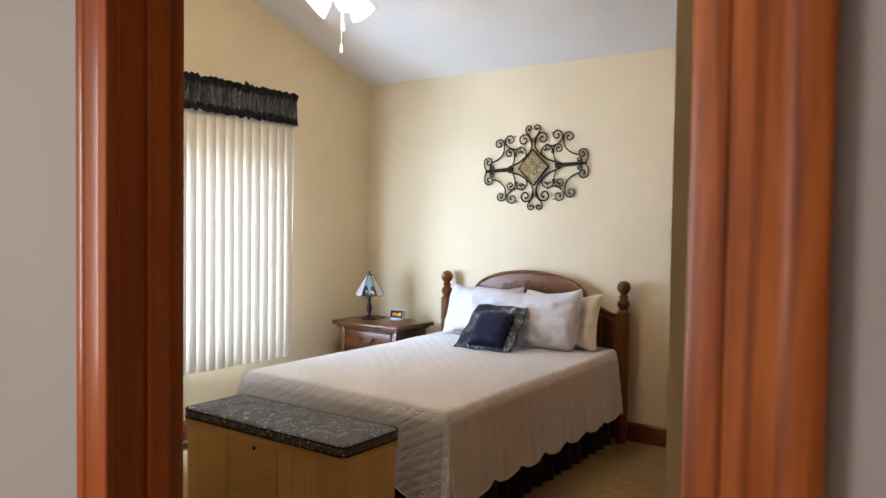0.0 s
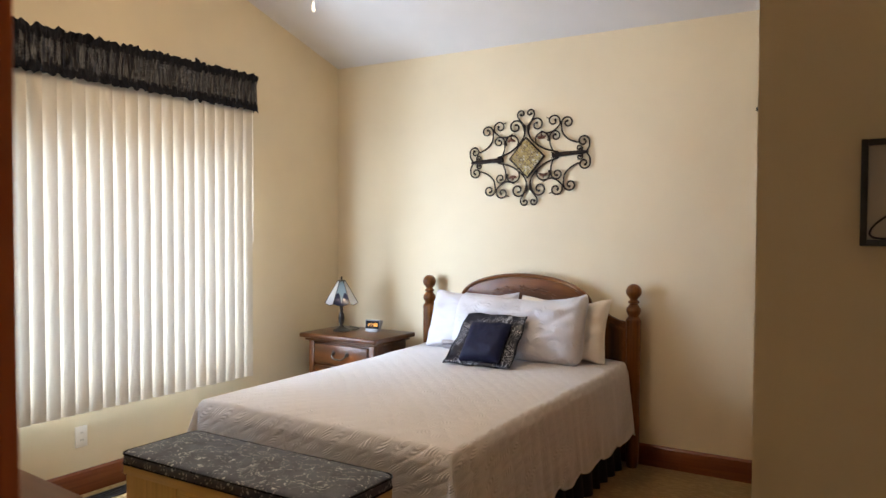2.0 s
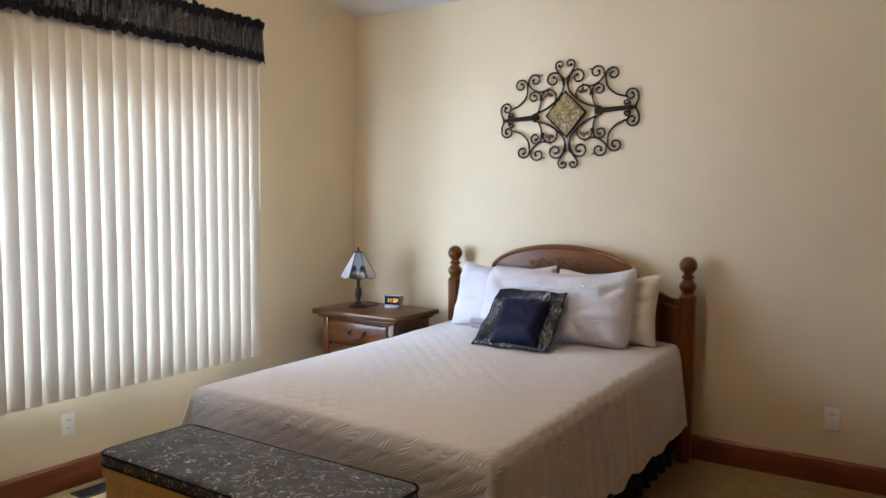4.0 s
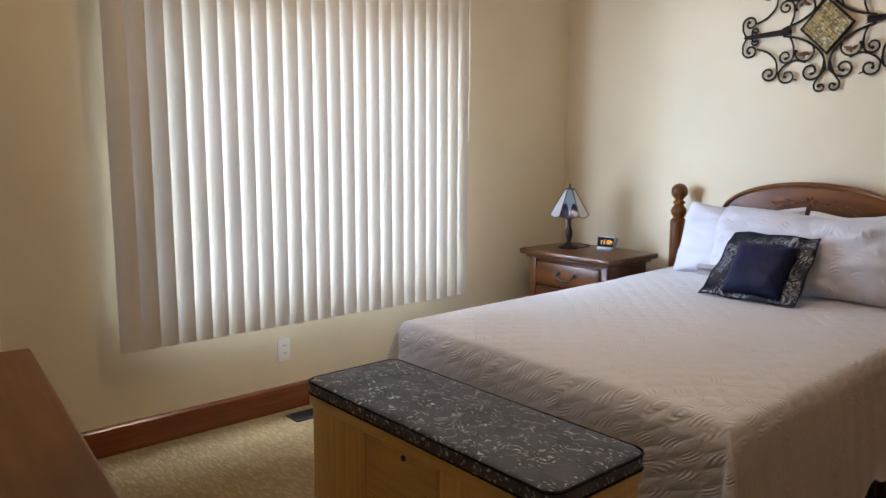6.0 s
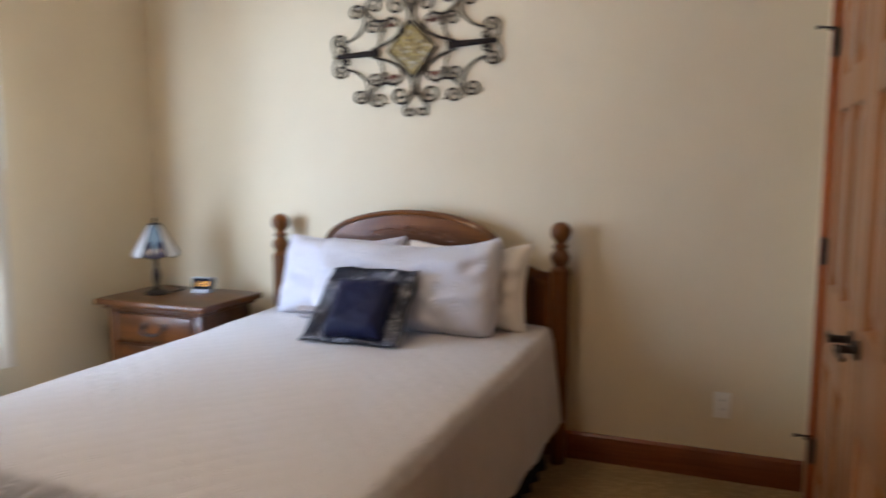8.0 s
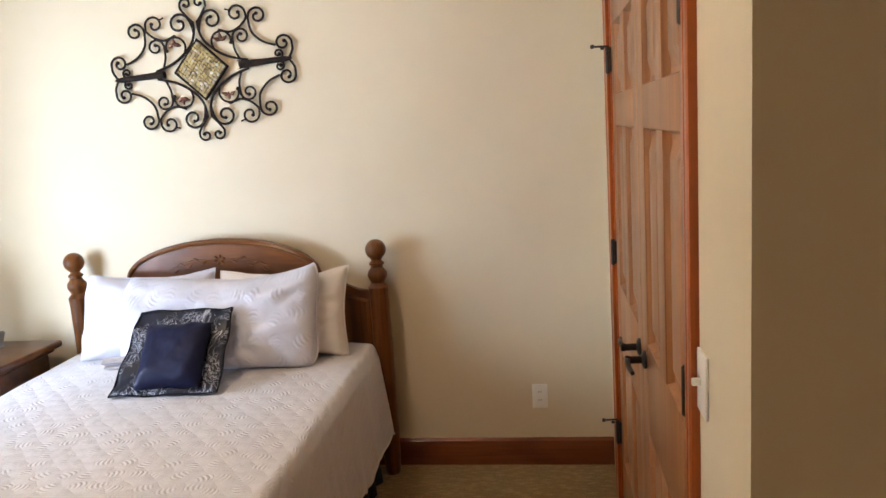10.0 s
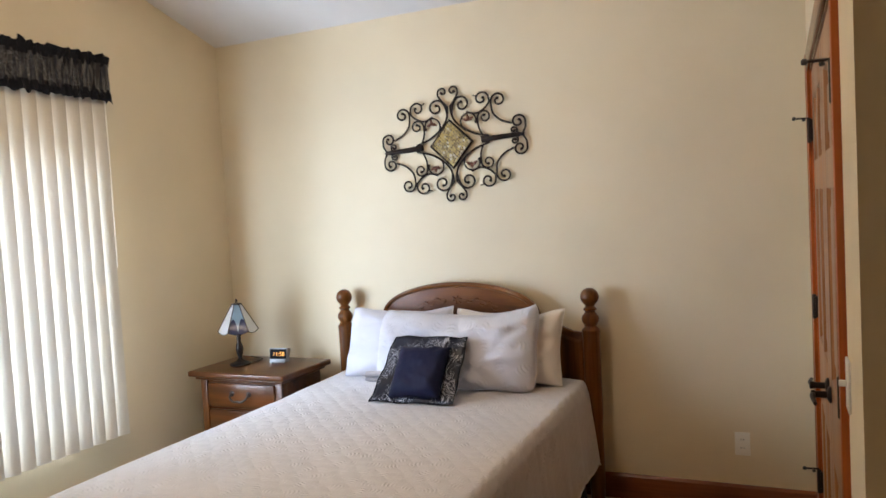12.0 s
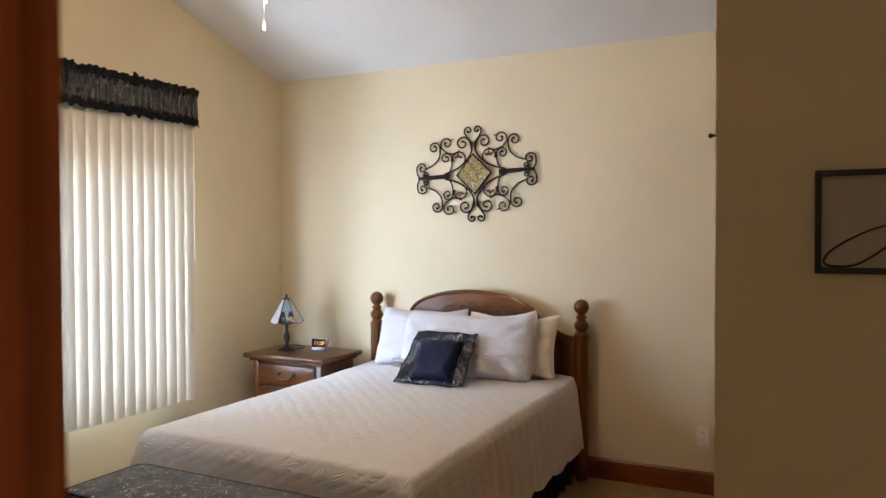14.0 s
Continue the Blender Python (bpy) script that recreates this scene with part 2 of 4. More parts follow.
M_BROCADE = brocade("navy_silver_brocade", (0.004, 0.006, 0.016), (0.55, 0.56, 0.62), 13, 1.0, 0.4)
M_VALANCE = brocade("black_silver_brocade", (0.003, 0.003, 0.006), (0.50, 0.50, 0.53), 12, 0.20, 0.42)


def slate_fabric():
    """Dark grey cushion cover scattered with pale leaf sprigs."""
    m = material("grey_sprig_fabric", (0.05, 0.055, 0.065), 0.6, spec=0.4)
    v = coords(m)
    warp = node(m, "ShaderNodeTexNoise", Scale=16.0, Detail=1.0)
    link(m, v, warp.inputs["Vector"])
    push = node(m, "ShaderNodeVectorMath")
    push.operation = "MULTIPLY_ADD"
    link(m, warp.outputs["Color"], push.inputs[0])
    push.inputs[1].default_value = (0.09, 0.09, 0.0)
    link(m, v, push.inputs[2])
    v = push.outputs[0]
    va = node(m, "ShaderNodeMapping")
    va.inputs["Rotation"].default_value = (0, 0, 0.7)
    link(m, v, va.inputs["Vector"])
    va = va.outputs[0]
    out = None
    for vec, sx, sc in ((v, (1.0, 3.4, 1.0), 34.0), (va, (3.6, 1.0, 1.0), 37.0)):
        mp = node(m, "ShaderNodeMapping")
        mp.inputs["Scale"].default_value = sx
        link(m, vec, mp.inputs["Vector"])
        vo = node(m, "ShaderNodeTexVoronoi", Scale=sc)
        link(m, mp.outputs[0], vo.inputs["Vector"])
        petals = ramp(m, vo.outputs["Distance"], [(0.17, (1, 1, 1)), (0.28, (0, 0, 0))])
        groups = ramp(m, noise_tex(m, vec, 14, 2), [(0.44, (0, 0, 0)), (0.53, (1, 1, 1))])
        k = mixed(m, 1.0, petals, groups, "MULTIPLY")
        out = k if out is None else mixed(m, 1.0, out, k, "LIGHTEN")
    base = ramp(m, noise_tex(m, v, 11, 4), [(0.35, (0.036, 0.039, 0.052)), (0.7, (0.085, 0.090, 0.112))])
    link(m, mixed(m, out, base, (0.52, 0.52, 0.50)), bsdf(m).inputs["Base Color"])
    bump(m, noise_tex(m, v, 240, 2), 0.2, 0.002)
    return m


M_SLATE = slate_fabric()


def translucent(name, color, through_share, rough=0.6, passed=None):
    m = material(name, color, rough, spec=0.3)
    t = node(m, "ShaderNodeBsdfTranslucent")
    t.inputs["Color"].default_value = (*(passed or color), 1)
    mx = node(m, "ShaderNodeMixShader")
    mx.inputs[0].default_value = through_share
    link(m, bsdf(m).outputs[0], mx.inputs[1])
    link(m, t.outputs[0], mx.inputs[2])
    link(m, mx.outputs[0], m.node_tree.nodes["Material Output"].inputs["Surface"])
    return m


M_SLAT = translucent("vinyl_blind_slat", (0.56, 0.502, 0.405), SLAT_T, 0.45, (0.52, 0.51, 0.47))
M_GLASSW = translucent("white_art_glass", (0.85, 0.84, 0.83), 0.5, 0.2)
M_GLASSB = translucent("blue_grey_art_glass", (0.26, 0.36, 0.42), 0.3, 0.15)
M_GLASSN = translucent("navy_art_glass", (0.012, 0.018, 0.05), 0.2, 0.15)
M_PANE = material("window_glass", (1, 1, 1), 0.0)
bsdf(M_PANE).inputs["Transmission Weight"].default_value = 1.0


def glow(name, color, strength):
    m = material(name, color, 0.4)
    bsdf(m).inputs["Emission Color"].default_value = (*color, 1)
    bsdf(m).inputs["Emission Strength"].default_value = strength
    return m


M_SHADE = glow("lit_frosted_glass", (1.0, 0.93, 0.82), 6.0)
M_DIGIT = glow("amber_digits", (1.0, 0.40, 0.03), 1.1)
M_FANW = paint("white_fan_enamel", (0.78, 0.77, 0.75), 0.35, 0.02)
M_SILVER = material("silver_plastic", (0.27, 0.27, 0.28), 0.4, 0.5)


def mosaic():
    m = material("stone_mosaic", (0.4, 0.34, 0.2), 0.35)
    gi = node(m, "ShaderNodeNewGeometry")
    link(m, ramp(m, gi.outputs["Random Per Island"], [(0.0, (0.15, 0.095, 0.024)), (0.35, (0.34, 0.235, 0.055)), (0.65, (0.38, 0.275, 0.085)), (0.88, (0.25, 0.18, 0.08)), (1.0, (0.52, 0.46, 0.33))]),
         bsdf(m).inputs["Base Color"])
    v = coords(m)
    bump(m, noise_tex(m, v, 120), 0.3, 0.002)
    return m


M_MOSAIC = mosaic()


# ---- mesh helpers ----
def thing(name, at, label, category, group="", turn=0.0, kind=""):
    ob = new(name)
    ob.empty_display_size = 0.1
    ob.location = at
    ob.rotation_euler = (0, 0, radians(turn))
    return tagged(ob, label, category, group, kind)


def part(name, bm, mat, parent=None, label="", smooth=35):
    me = bpy.data.meshes.new(name)
    bmesh.ops.recalc_face_normals(bm, faces=bm.faces[:])
    bm.to_mesh(me)
    bm.free()
    me.materials.append(mat)
    if smooth:
        me.shade_smooth()
        me.set_sharp_from_angle(angle=radians(smooth))
    ob = new(name, me)
    if parent is not None:
        ob.parent = parent
    return tagged(ob, label) if label else ob


def box(lo, hi, bevel=0.0, seg=2, into=None):
    bm = into if into is not None else bmesh.new()
    c = [(a + b) / 2 for a, b in zip(lo, hi)]
    s = [abs(b - a) for a, b in zip(lo, hi)]
    r = bmesh.ops.create_cube(bm, size=1.0, matrix=Matrix.Translation(c) @ Matrix.Diagonal((*s, 1)))
    if bevel:
        es = list({e for v in r["verts"] for e in v.link_edges})
        bmesh.ops.bevel(bm, geom=es, offset=bevel, segments=seg, profile=0.5, affect="EDGES")
    return bm


def lathe(profile, seg=24, at=(0, 0, 0), into=None):
    """A turned solid from (radius, height) pairs, about an upright axis."""
    bm = into if into is not None else bmesh.new()
    rings = []
    for r, z in profile:
        rings.append([bm.verts.new((at[0] + r * math.cos(a), at[1] + r * math.sin(a), at[2] + z)) for a in (2 * math.pi * i / seg for i in range(seg))])
    for a, b in zip(rings, rings[1:]):
        for i in range(seg):
            bm.faces.new((a[i], a[(i + 1) % seg], b[(i + 1) % seg], b[i]))
    bm.faces.new(rings[0])
    bm.faces.new(rings[-1])
    return bm


def smooth_path(pts, n=6):
    """A rounded path through the points."""
    p = [Vector(q) for q in pts]
    p = [2 * p[0] - p[1]] + p + [2 * p[-1] - p[-2]]
    out = []
    for a, b, c, d in zip(p, p[1:], p[2:], p[3:]):
        for i in range(n):
            t = i / n
            out.append(0.5 * ((2 * b) + (c - a) * t + (2 * a - 5 * b + 4 * c - d) * t * t + (3 * b - a - 3 * c + d) * t ** 3))
    out.append(p[-2])
    return out


def rod(pts, radius, n=8, into=None, taper=None):
    """A round bar along a path."""
    bm = into if into is not None else bmesh.new()
    pts = [Vector(q) for q in pts]
    rings = []
    up = Vector((0, 1, 0)) if abs((pts[1] - pts[0]).normalized().y) < 0.9 else Vector((1, 0, 0))
    for i, q in enumerate(pts):
        d = (pts[min(i + 1, len(pts) - 1)] - pts[max(i - 1, 0)]).normalized()
        s = d.cross(up).normalized()
        w = s.cross(d).normalized()
        r = radius * (taper(i / (len(pts) - 1)) if taper else 1)
        rings.append([bm.verts.new(q + r * (math.cos(a) * s + math.sin(a) * w)) for a in (2 * math.pi * k / n for k in range(n))])
    for a, b in zip(rings, rings[1:]):
        for i in range(n):
            bm.faces.new((a[i], a[(i + 1) % n], b[(i + 1) % n], b[i]))
    bm.faces.new(rings[0])
    bm.faces.new(rings[-1])
    return bm


def sheet(nu, nv, f, into=None):
    """A grid surface from a function of u, v in 0..1."""
    bm = into if into is not None else bmesh.new()
    vs = [[bm.verts.new(f(i / nu, j / nv)) for j in range(nv + 1)] for i in range(nu + 1)]
    for i in range(nu):
        for j in range(nv):
            bm.faces.new((vs[i][j], vs[i + 1][j], vs[i + 1][j + 1], vs[i][j + 1]))
    return bm


def prism(outline, lo, hi, axis=1, bevel=0.0):
    """An outline (a, b) extruded along x, y or z."""
    bm = bmesh.new()

    def at(a, b, c):
        return {0: (c, a, b), 1: (a, c, b), 2: (a, b, c)}[axis]
    f0 = [bm.verts.new(at(a, b, lo)) for a, b in outline]
    f1 = [bm.verts.new(at(a, b, hi)) for a, b in outline]
    n = len(outline)
    bm.faces.new(f0)
    bm.faces.new(f1)
    for i in range(n):
        bm.faces.new((f0[i], f0[(i + 1) % n], f1[(i + 1) % n], f1[i]))
    if bevel:
        bmesh.ops.recalc_face_normals(bm, faces=bm.faces[:])
        es = [e for e in bm.edges if abs(e.verts[0].co[axis] - e.verts[1].co[axis]) < 1e-6]
        bmesh.ops.bevel(bm, geom=es, offset=bevel, segments=2, profile=0.5, affect="EDGES")
    return bm


def setting(name, bm, mat, label="", category="", parent=None, smooth=35):
    ob = part(name, bm, mat, parent, smooth=smooth)
    return tagged(ob, label, category, kind="structure")


# ---- floor, walls, ceiling ----
setting("floor", box((XW - 0.3, -2.3, -0.12), (2.0, YB + 0.3, 0.0)), M_CARPET, "beige cut-pile carpet over the bedroom floor", "floor", smooth=0)
T = 0.12
bm = box((XW - T, -0.0, 0), (XW, WY0, ZTOP + 0.4))
box((XW - T, WY1, 0), (XW, YB + T, ZTOP + 0.4), into=bm)
box((XW - T, WY0, 0), (XW, WY1, WZ0), into=bm)
box((XW - T, WY0, WZ1), (XW, WY1, ZTOP + 0.4), into=bm)
setting("wall_west", bm, M_WALL, "cream painted wall with the blind-covered window", "wall", smooth=0)
setting("wall_north", box((XW, YB, 0), (XC + 1.6, YB + T, ZTOP + 0.4)), M_WALL, "cream painted wall behind the bed", "wall", smooth=0)

DY0, DY1, DZ = 3.272, 4.836, 2.045                 # closet doorway
bm = box((XC, YC + T, 0), (XC + T, DY0, ZTOP + 0.4))
box((XC, DY1, 0), (XC + T, YB, ZTOP + 0.4), into=bm)
box((XC, DY0, DZ), (XC + T, DY1, ZTOP + 0.4), into=bm)
setting("wall_closet", bm, M_WALL, "cream painted closet wall with double doors", "wall", smooth=0)
setting("wall_closet_end", box((XC, YC, 0), (XE + T, YC + T, ZTOP + 0.4)), M_WALL, "cream painted wall at the closet's end", "wall", smooth=0)
setting("wall_closet_back", box((XC + 0.75, YC + T, 0), (XC + 0.83, YB, ZTOP + 0.4)), M_WALL, "plain back wall of the closet", "wall", smooth=0)
setting("wall_east", box((XE, YR, 0), (XE + T, YC, ZTOP + 0.4)), M_WALL, "cream painted side wall", "wall", smooth=0)

OZ = 2.06                                        # entry opening height
bm = box((XW, YH, 0), (XJ - 0.02, YR, ZTOP + 0.4))
box((XK + 0.02, YH, 0), (XE + T, YR, ZTOP + 0.4), into=bm)
box((XJ - 0.02, YH, OZ + 0.02), (XK + 0.02, YR, ZTOP + 0.4), into=bm)
setting("wall_south", bm, M_WALL, "painted wall with the bedroom doorway", "wall", smooth=0)

bm = prism([(YR, ZC), (YTOP, ZTOP), (YB, ZC), (YB, ZC + 0.1), (YTOP, ZTOP + 0.1), (YR, ZC + 0.1)], XW, XE, 0)
setting("ceiling", bm, M_CEIL, "vaulted off-white bedroom ceiling", "ceiling", smooth=0)

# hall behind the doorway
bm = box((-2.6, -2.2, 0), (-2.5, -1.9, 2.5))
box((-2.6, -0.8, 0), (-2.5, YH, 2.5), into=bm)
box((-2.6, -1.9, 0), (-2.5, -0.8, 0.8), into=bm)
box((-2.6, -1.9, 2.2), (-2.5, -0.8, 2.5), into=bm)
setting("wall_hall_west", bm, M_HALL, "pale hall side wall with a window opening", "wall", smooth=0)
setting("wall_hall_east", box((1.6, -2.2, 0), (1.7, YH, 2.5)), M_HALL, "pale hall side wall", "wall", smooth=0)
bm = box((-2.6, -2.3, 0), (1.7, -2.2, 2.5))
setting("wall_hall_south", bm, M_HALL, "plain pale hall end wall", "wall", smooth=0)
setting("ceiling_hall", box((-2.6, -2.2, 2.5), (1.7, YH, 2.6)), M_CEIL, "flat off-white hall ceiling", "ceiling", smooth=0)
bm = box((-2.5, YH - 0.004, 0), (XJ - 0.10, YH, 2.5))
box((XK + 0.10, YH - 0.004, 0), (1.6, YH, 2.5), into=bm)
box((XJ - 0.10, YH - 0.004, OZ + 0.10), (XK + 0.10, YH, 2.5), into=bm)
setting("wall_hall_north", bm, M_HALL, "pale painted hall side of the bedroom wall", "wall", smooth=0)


def molding(length, height, depth):
    """Section of a skirting board with an eased, stepped top: (out, up)."""
    return [(0, 0), (depth, 0), (depth, height * 0.80), (depth * 0.85, height * 0.84), (depth * 0.85, height * 0.9), (depth * 0.45, height * 0.97), (depth * 0.2, height), (0, height)]


def skirting(name, axis, wall, side, a, b, mat):
    outline = [(wall + side * o, z) for o, z in molding(b - a, 0.13, 0.017)]
    bm = bmesh.new()
    ends = []
    for t in (a, b):
        ends.append([bm.verts.new((q, t, z) if axis == 1 else (t, q, z)) for q, z in outline])
    n = len(outline)
    for i in range(n):
        bm.faces.new((ends[0][i], ends[0][(i + 1) % n], ends[1][(i + 1) % n], ends[1][i]))
    bm.faces.new(ends[0])
    bm.faces.new(ends[1])
    return setting(name, bm, mat, "red-brown varnished wooden baseboard", "baseboard", smooth=30)


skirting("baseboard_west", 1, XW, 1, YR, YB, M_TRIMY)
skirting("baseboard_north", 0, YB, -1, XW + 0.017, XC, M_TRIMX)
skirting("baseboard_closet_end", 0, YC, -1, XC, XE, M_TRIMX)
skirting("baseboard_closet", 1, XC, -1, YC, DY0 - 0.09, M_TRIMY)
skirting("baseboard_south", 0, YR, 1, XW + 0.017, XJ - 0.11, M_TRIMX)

# ---- entry doorway ----
entry = tagged(new("door_frame_1"), "varnished red-brown wooden doorway frame without a leaf", "door frame", kind="structure")


def casing_profile(w, d):
    """Colonial casing: (across, out)."""
    return [(0, 0), (0, d * 0.70), (w * 0.03, d * 0.78), (w * 0.26, d * 0.80), (w * 0.29, d * 0.70), (w * 0.33, d * 0.72), (w * 0.62, d * 0.86), (w * 0.68, d * 0.84),
            (w * 0.72, d * 0.94), (w * 0.80, d * 1.0), (w * 0.92, d * 1.0), (w, d * 0.86), (w, 0)]


def upright_casing(x0, sign, yface, out, top, mat, width=0.095, depth=0.02):
    """A standing casing board: from x0 away from the opening, out of the wall face."""
    prof = [(x0 + sign * a, yface + out * o) for a, o in casing_profile(width, depth)]
    return prism(prof, 0.0, top, 2)


part("casing", upright_casing(XJ - 0.005, -1, YH - 0.004, -1, OZ + 0.1, M_TRIM, 0.074), M_TRIM, entry, smooth=25)
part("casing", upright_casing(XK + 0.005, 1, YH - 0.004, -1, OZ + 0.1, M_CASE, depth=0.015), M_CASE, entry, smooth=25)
part("casing", upright_casing(XJ - 0.005, -1, YR, 1, OZ + 0.1, M_TRIM), M_TRIM, entry, smooth=25)
part("casing", upright_casing(XK + 0.005, 1, YR, 1, OZ + 0.1, M_TRIM), M_TRIM, entry, smooth=25)
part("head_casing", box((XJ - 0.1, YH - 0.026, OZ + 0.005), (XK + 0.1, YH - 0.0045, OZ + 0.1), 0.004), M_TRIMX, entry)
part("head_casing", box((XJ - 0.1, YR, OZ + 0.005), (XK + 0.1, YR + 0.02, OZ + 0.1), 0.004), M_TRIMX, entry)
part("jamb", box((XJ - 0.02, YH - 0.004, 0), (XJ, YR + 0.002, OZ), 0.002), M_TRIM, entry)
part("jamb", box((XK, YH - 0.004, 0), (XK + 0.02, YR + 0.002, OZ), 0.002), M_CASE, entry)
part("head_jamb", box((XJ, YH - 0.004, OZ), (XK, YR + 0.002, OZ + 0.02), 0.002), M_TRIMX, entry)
part("door_stop", box((XJ, YR - 0.052, 0), (XJ + 0.011, YR - 0.017, OZ), 0.004), M_TRIM, entry)
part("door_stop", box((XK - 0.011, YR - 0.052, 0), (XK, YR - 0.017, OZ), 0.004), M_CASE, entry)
for z in (0.28, 1.03, 1.80):
    part("hinge", lathe([(0.007, -0.05), (0.008, -0.045), (0.008, 0.045), (0.007, 0.05), (0.003, 0.058)], 12, (XK + 0.004, YH - 0.029, z)), M_BRONZE, entry, "dark bronze hinge knuckle")

# ---- window ----
win = tagged(new("window_1"), "white-framed window behind closed vertical blinds", "window", kind="structure")
for lo, hi, nm in (((XW - T, WY0, WZ0), (XW - 0.03, WY0 + 0.05, WZ1), "window_frame"), ((XW - T, WY1 - 0.05, WZ0), (XW - 0.03, WY1, WZ1), "window_frame"),
                   ((XW - T, WY0 + 0.05, WZ0), (XW - 0.03, WY1 - 0.05, WZ0 + 0.05), "window_frame"), ((XW - T, WY0 + 0.05, WZ1 - 0.05), (XW - 0.03, WY1 - 0.05, WZ1), "window_frame")):
    part(nm, box(lo, hi, 0.004), M_WHITE, win)
pane = part("pane", box((XW - 0.085, WY0 + 0.05, WZ0 + 0.05), (XW - 0.079, WY1 - 0.05, WZ1 - 0.05)), M_PANE, win)
pane.visible_shadow = False

# ---- vertical blinds ----
blinds = thing("vertical_blinds", (XW + 0.115, 0, 0), "closed cream vinyl vertical blinds over the window", "blinds")
NS, SY0, SY1, SZ0, SZ1 = 25, 2.243, 4.092, 0.470, 2.26


def slat_mesh():
    def f(u, v):
        a = (u - 0.5) * 0.089
        bow = 0.009 * (1 - (2 * u - 1) ** 2)
        return Vector((bow, a, SZ0 + v * (SZ1 - SZ0)))
    return sheet(8, 6, f)


slat_bm = slat_mesh()
first_slat = part("slat", slat_bm, M_SLAT, blinds, smooth=80)
slat_data = first_slat.data
rs = random.Random(4)
for i in range(NS):
    ob = first_slat if i == 0 else new("slat", slat_data)
    ob.parent = blinds
    ob.location = (rs.uniform(-0.002, 0.002), SY0 + (SY1 - SY0) * i / (NS - 1), rs.uniform(-0.002, 0.002))
    ob.rotation_euler = (0, 0, radians(-31 + rs.uniform(-2.0, 2.0)) if i > 1 else radians(-10 - 10 * i))
part("headrail", box((-0.03, SY0 - 0.05, SZ1), (0.03, SY1 + 0.05, SZ1 + 0.045), 0.004), M_WHITE, blinds)
part("cord", rod([(0.03, SY1 + 0.035, SZ1), (0.032, SY1 + 0.037, 1.9), (0.03, SY1 + 0.035, 1.35)], 0.0025, 6), M_WHITE, blinds)

# ---- valance ----
val = thing("window_valance", (XW, 0, 0), "gathered black valance with silver sprigs and ruffled edges", "valance")
VY0, VY1, VX = 2.08, 4.15, 0.165


def gathered(z0, z1, amp, freq, seed, flare=0.0, lump=0.0):
    length = VY1 - VY0

    def f(u, v):
        s = u * (length + 2 * VX)
        if s < VX:
            x, y, nx, ny = s, VY0, 0, -1
        elif s > VX + length:
            x, y, nx, ny = VX - (s - VX - length), VY1, 0, 1
        else:
            x, y, nx, ny = VX, VY0 + s - VX, 1, 0
        w = noise.noise(Vector((s * freq, seed, 0))) * 0.7 + 0.5 * noise.noise(Vector((s * freq * 2.3, seed + 3, v * 1.5)))
        d = amp * w + flare * v * (1 + w)
        dz = lump * noise.noise(Vector((s * freq * 0.8, seed + 9, 0))) * v
        return Vector((x + nx * d, y + ny * d, z0 + (z1 - z0) * v + dz))
    return sheet(520, 6, f)


part("panel", gathered(2.245, 2.395, 0.024, 56, 1.0), M_VALANCE, val, "black and silver patterned gathered panel", smooth=60)
part("ruffle", gathered(2.380, 2.440, 0.018, 34, 5.0, 0.010, 0.034), M_BLACK, val, smooth=60)
part("ruffle", gathered(2.265, 2.205, 0.018, 40, 8.0, 0.014, 0.020), M_BLACK, val, smooth=60)
part("rod", rod([(VX - 0.02, VY0 + 0.02, 2.39), (VX - 0.02, VY1 - 0.02, 2.39)], 0.008, 8), M_WHITE, val)
for y in (VY0 + 0.02, VY1 - 0.02):
    part("bracket", box((0, y - 0.01, 2.375), (VX - 0.012, y + 0.01, 2.405), 0.002), M_WHITE, val)


# ---- outlets and switch ----
def plate(name, at, facing, label, kind="outlet"):
    """A wall plate; facing: degrees about z, 0 looks to -y."""
    t = thing(name, at, label, "electrical outlet" if kind == "outlet" else "light switch" if kind == "switch" else "wall plate", turn=facing)
    part("cover", box((-0.035, -0.006, -0.0575), (0.035, 0.0, 0.0575), 0.0025), M_WHITE, t)
    if kind == "outlet":
        for z in (-0.02, 0.02):
            part("socket", lathe([(0.0165, -0.008), (0.0165, -0.006)], 18), M_WHITE, t).matrix_local = Matrix.Translation((0, 0, z)) @ Euler((radians(-90), 0, 0)).to_matrix().to_4x4() @ Matrix.Translation((0, 0, 0.0008))
            for x in (-0.006, 0.006):
                part("slot", box((x - 0.0012, -0.0088, z - 0.002), (x + 0.0012, -0.0070, z + 0.006)), M_SLOT, t)
    elif kind == "switch":
        part("toggle", box((-0.004, -0.022, -0.003), (0.004, -0.006, 0.011), 0.002), M_WHITE, t)
    else:
        part("jack", lathe([(0.006, 0.006), (0.006, 0.014), (0.003, 0.014)], 12), M_SLOT, t).matrix_local = Euler((radians(90), 0, 0)).to_matrix().to_4x4()
    return t


plate("wall_outlet", (XW, 3.01, 0.314), 90, "white duplex wall outlet below the window")
plate("wall_outlet", (XW, 1.895, 0.295), 90, "white duplex wall outlet near the dresser")
plate("cable_plate", (XW, 1.755, 0.54), 90, "white cable socket plate above the dresser corner", "jack")
plate("wall_outlet", (-1.04, YB, 0.334), 0, "white duplex wall outlet beside the bed")
plate("light_switch", (XC, 3.17, 1.12), -90, "white toggle light switch by the closet doors", "switch")

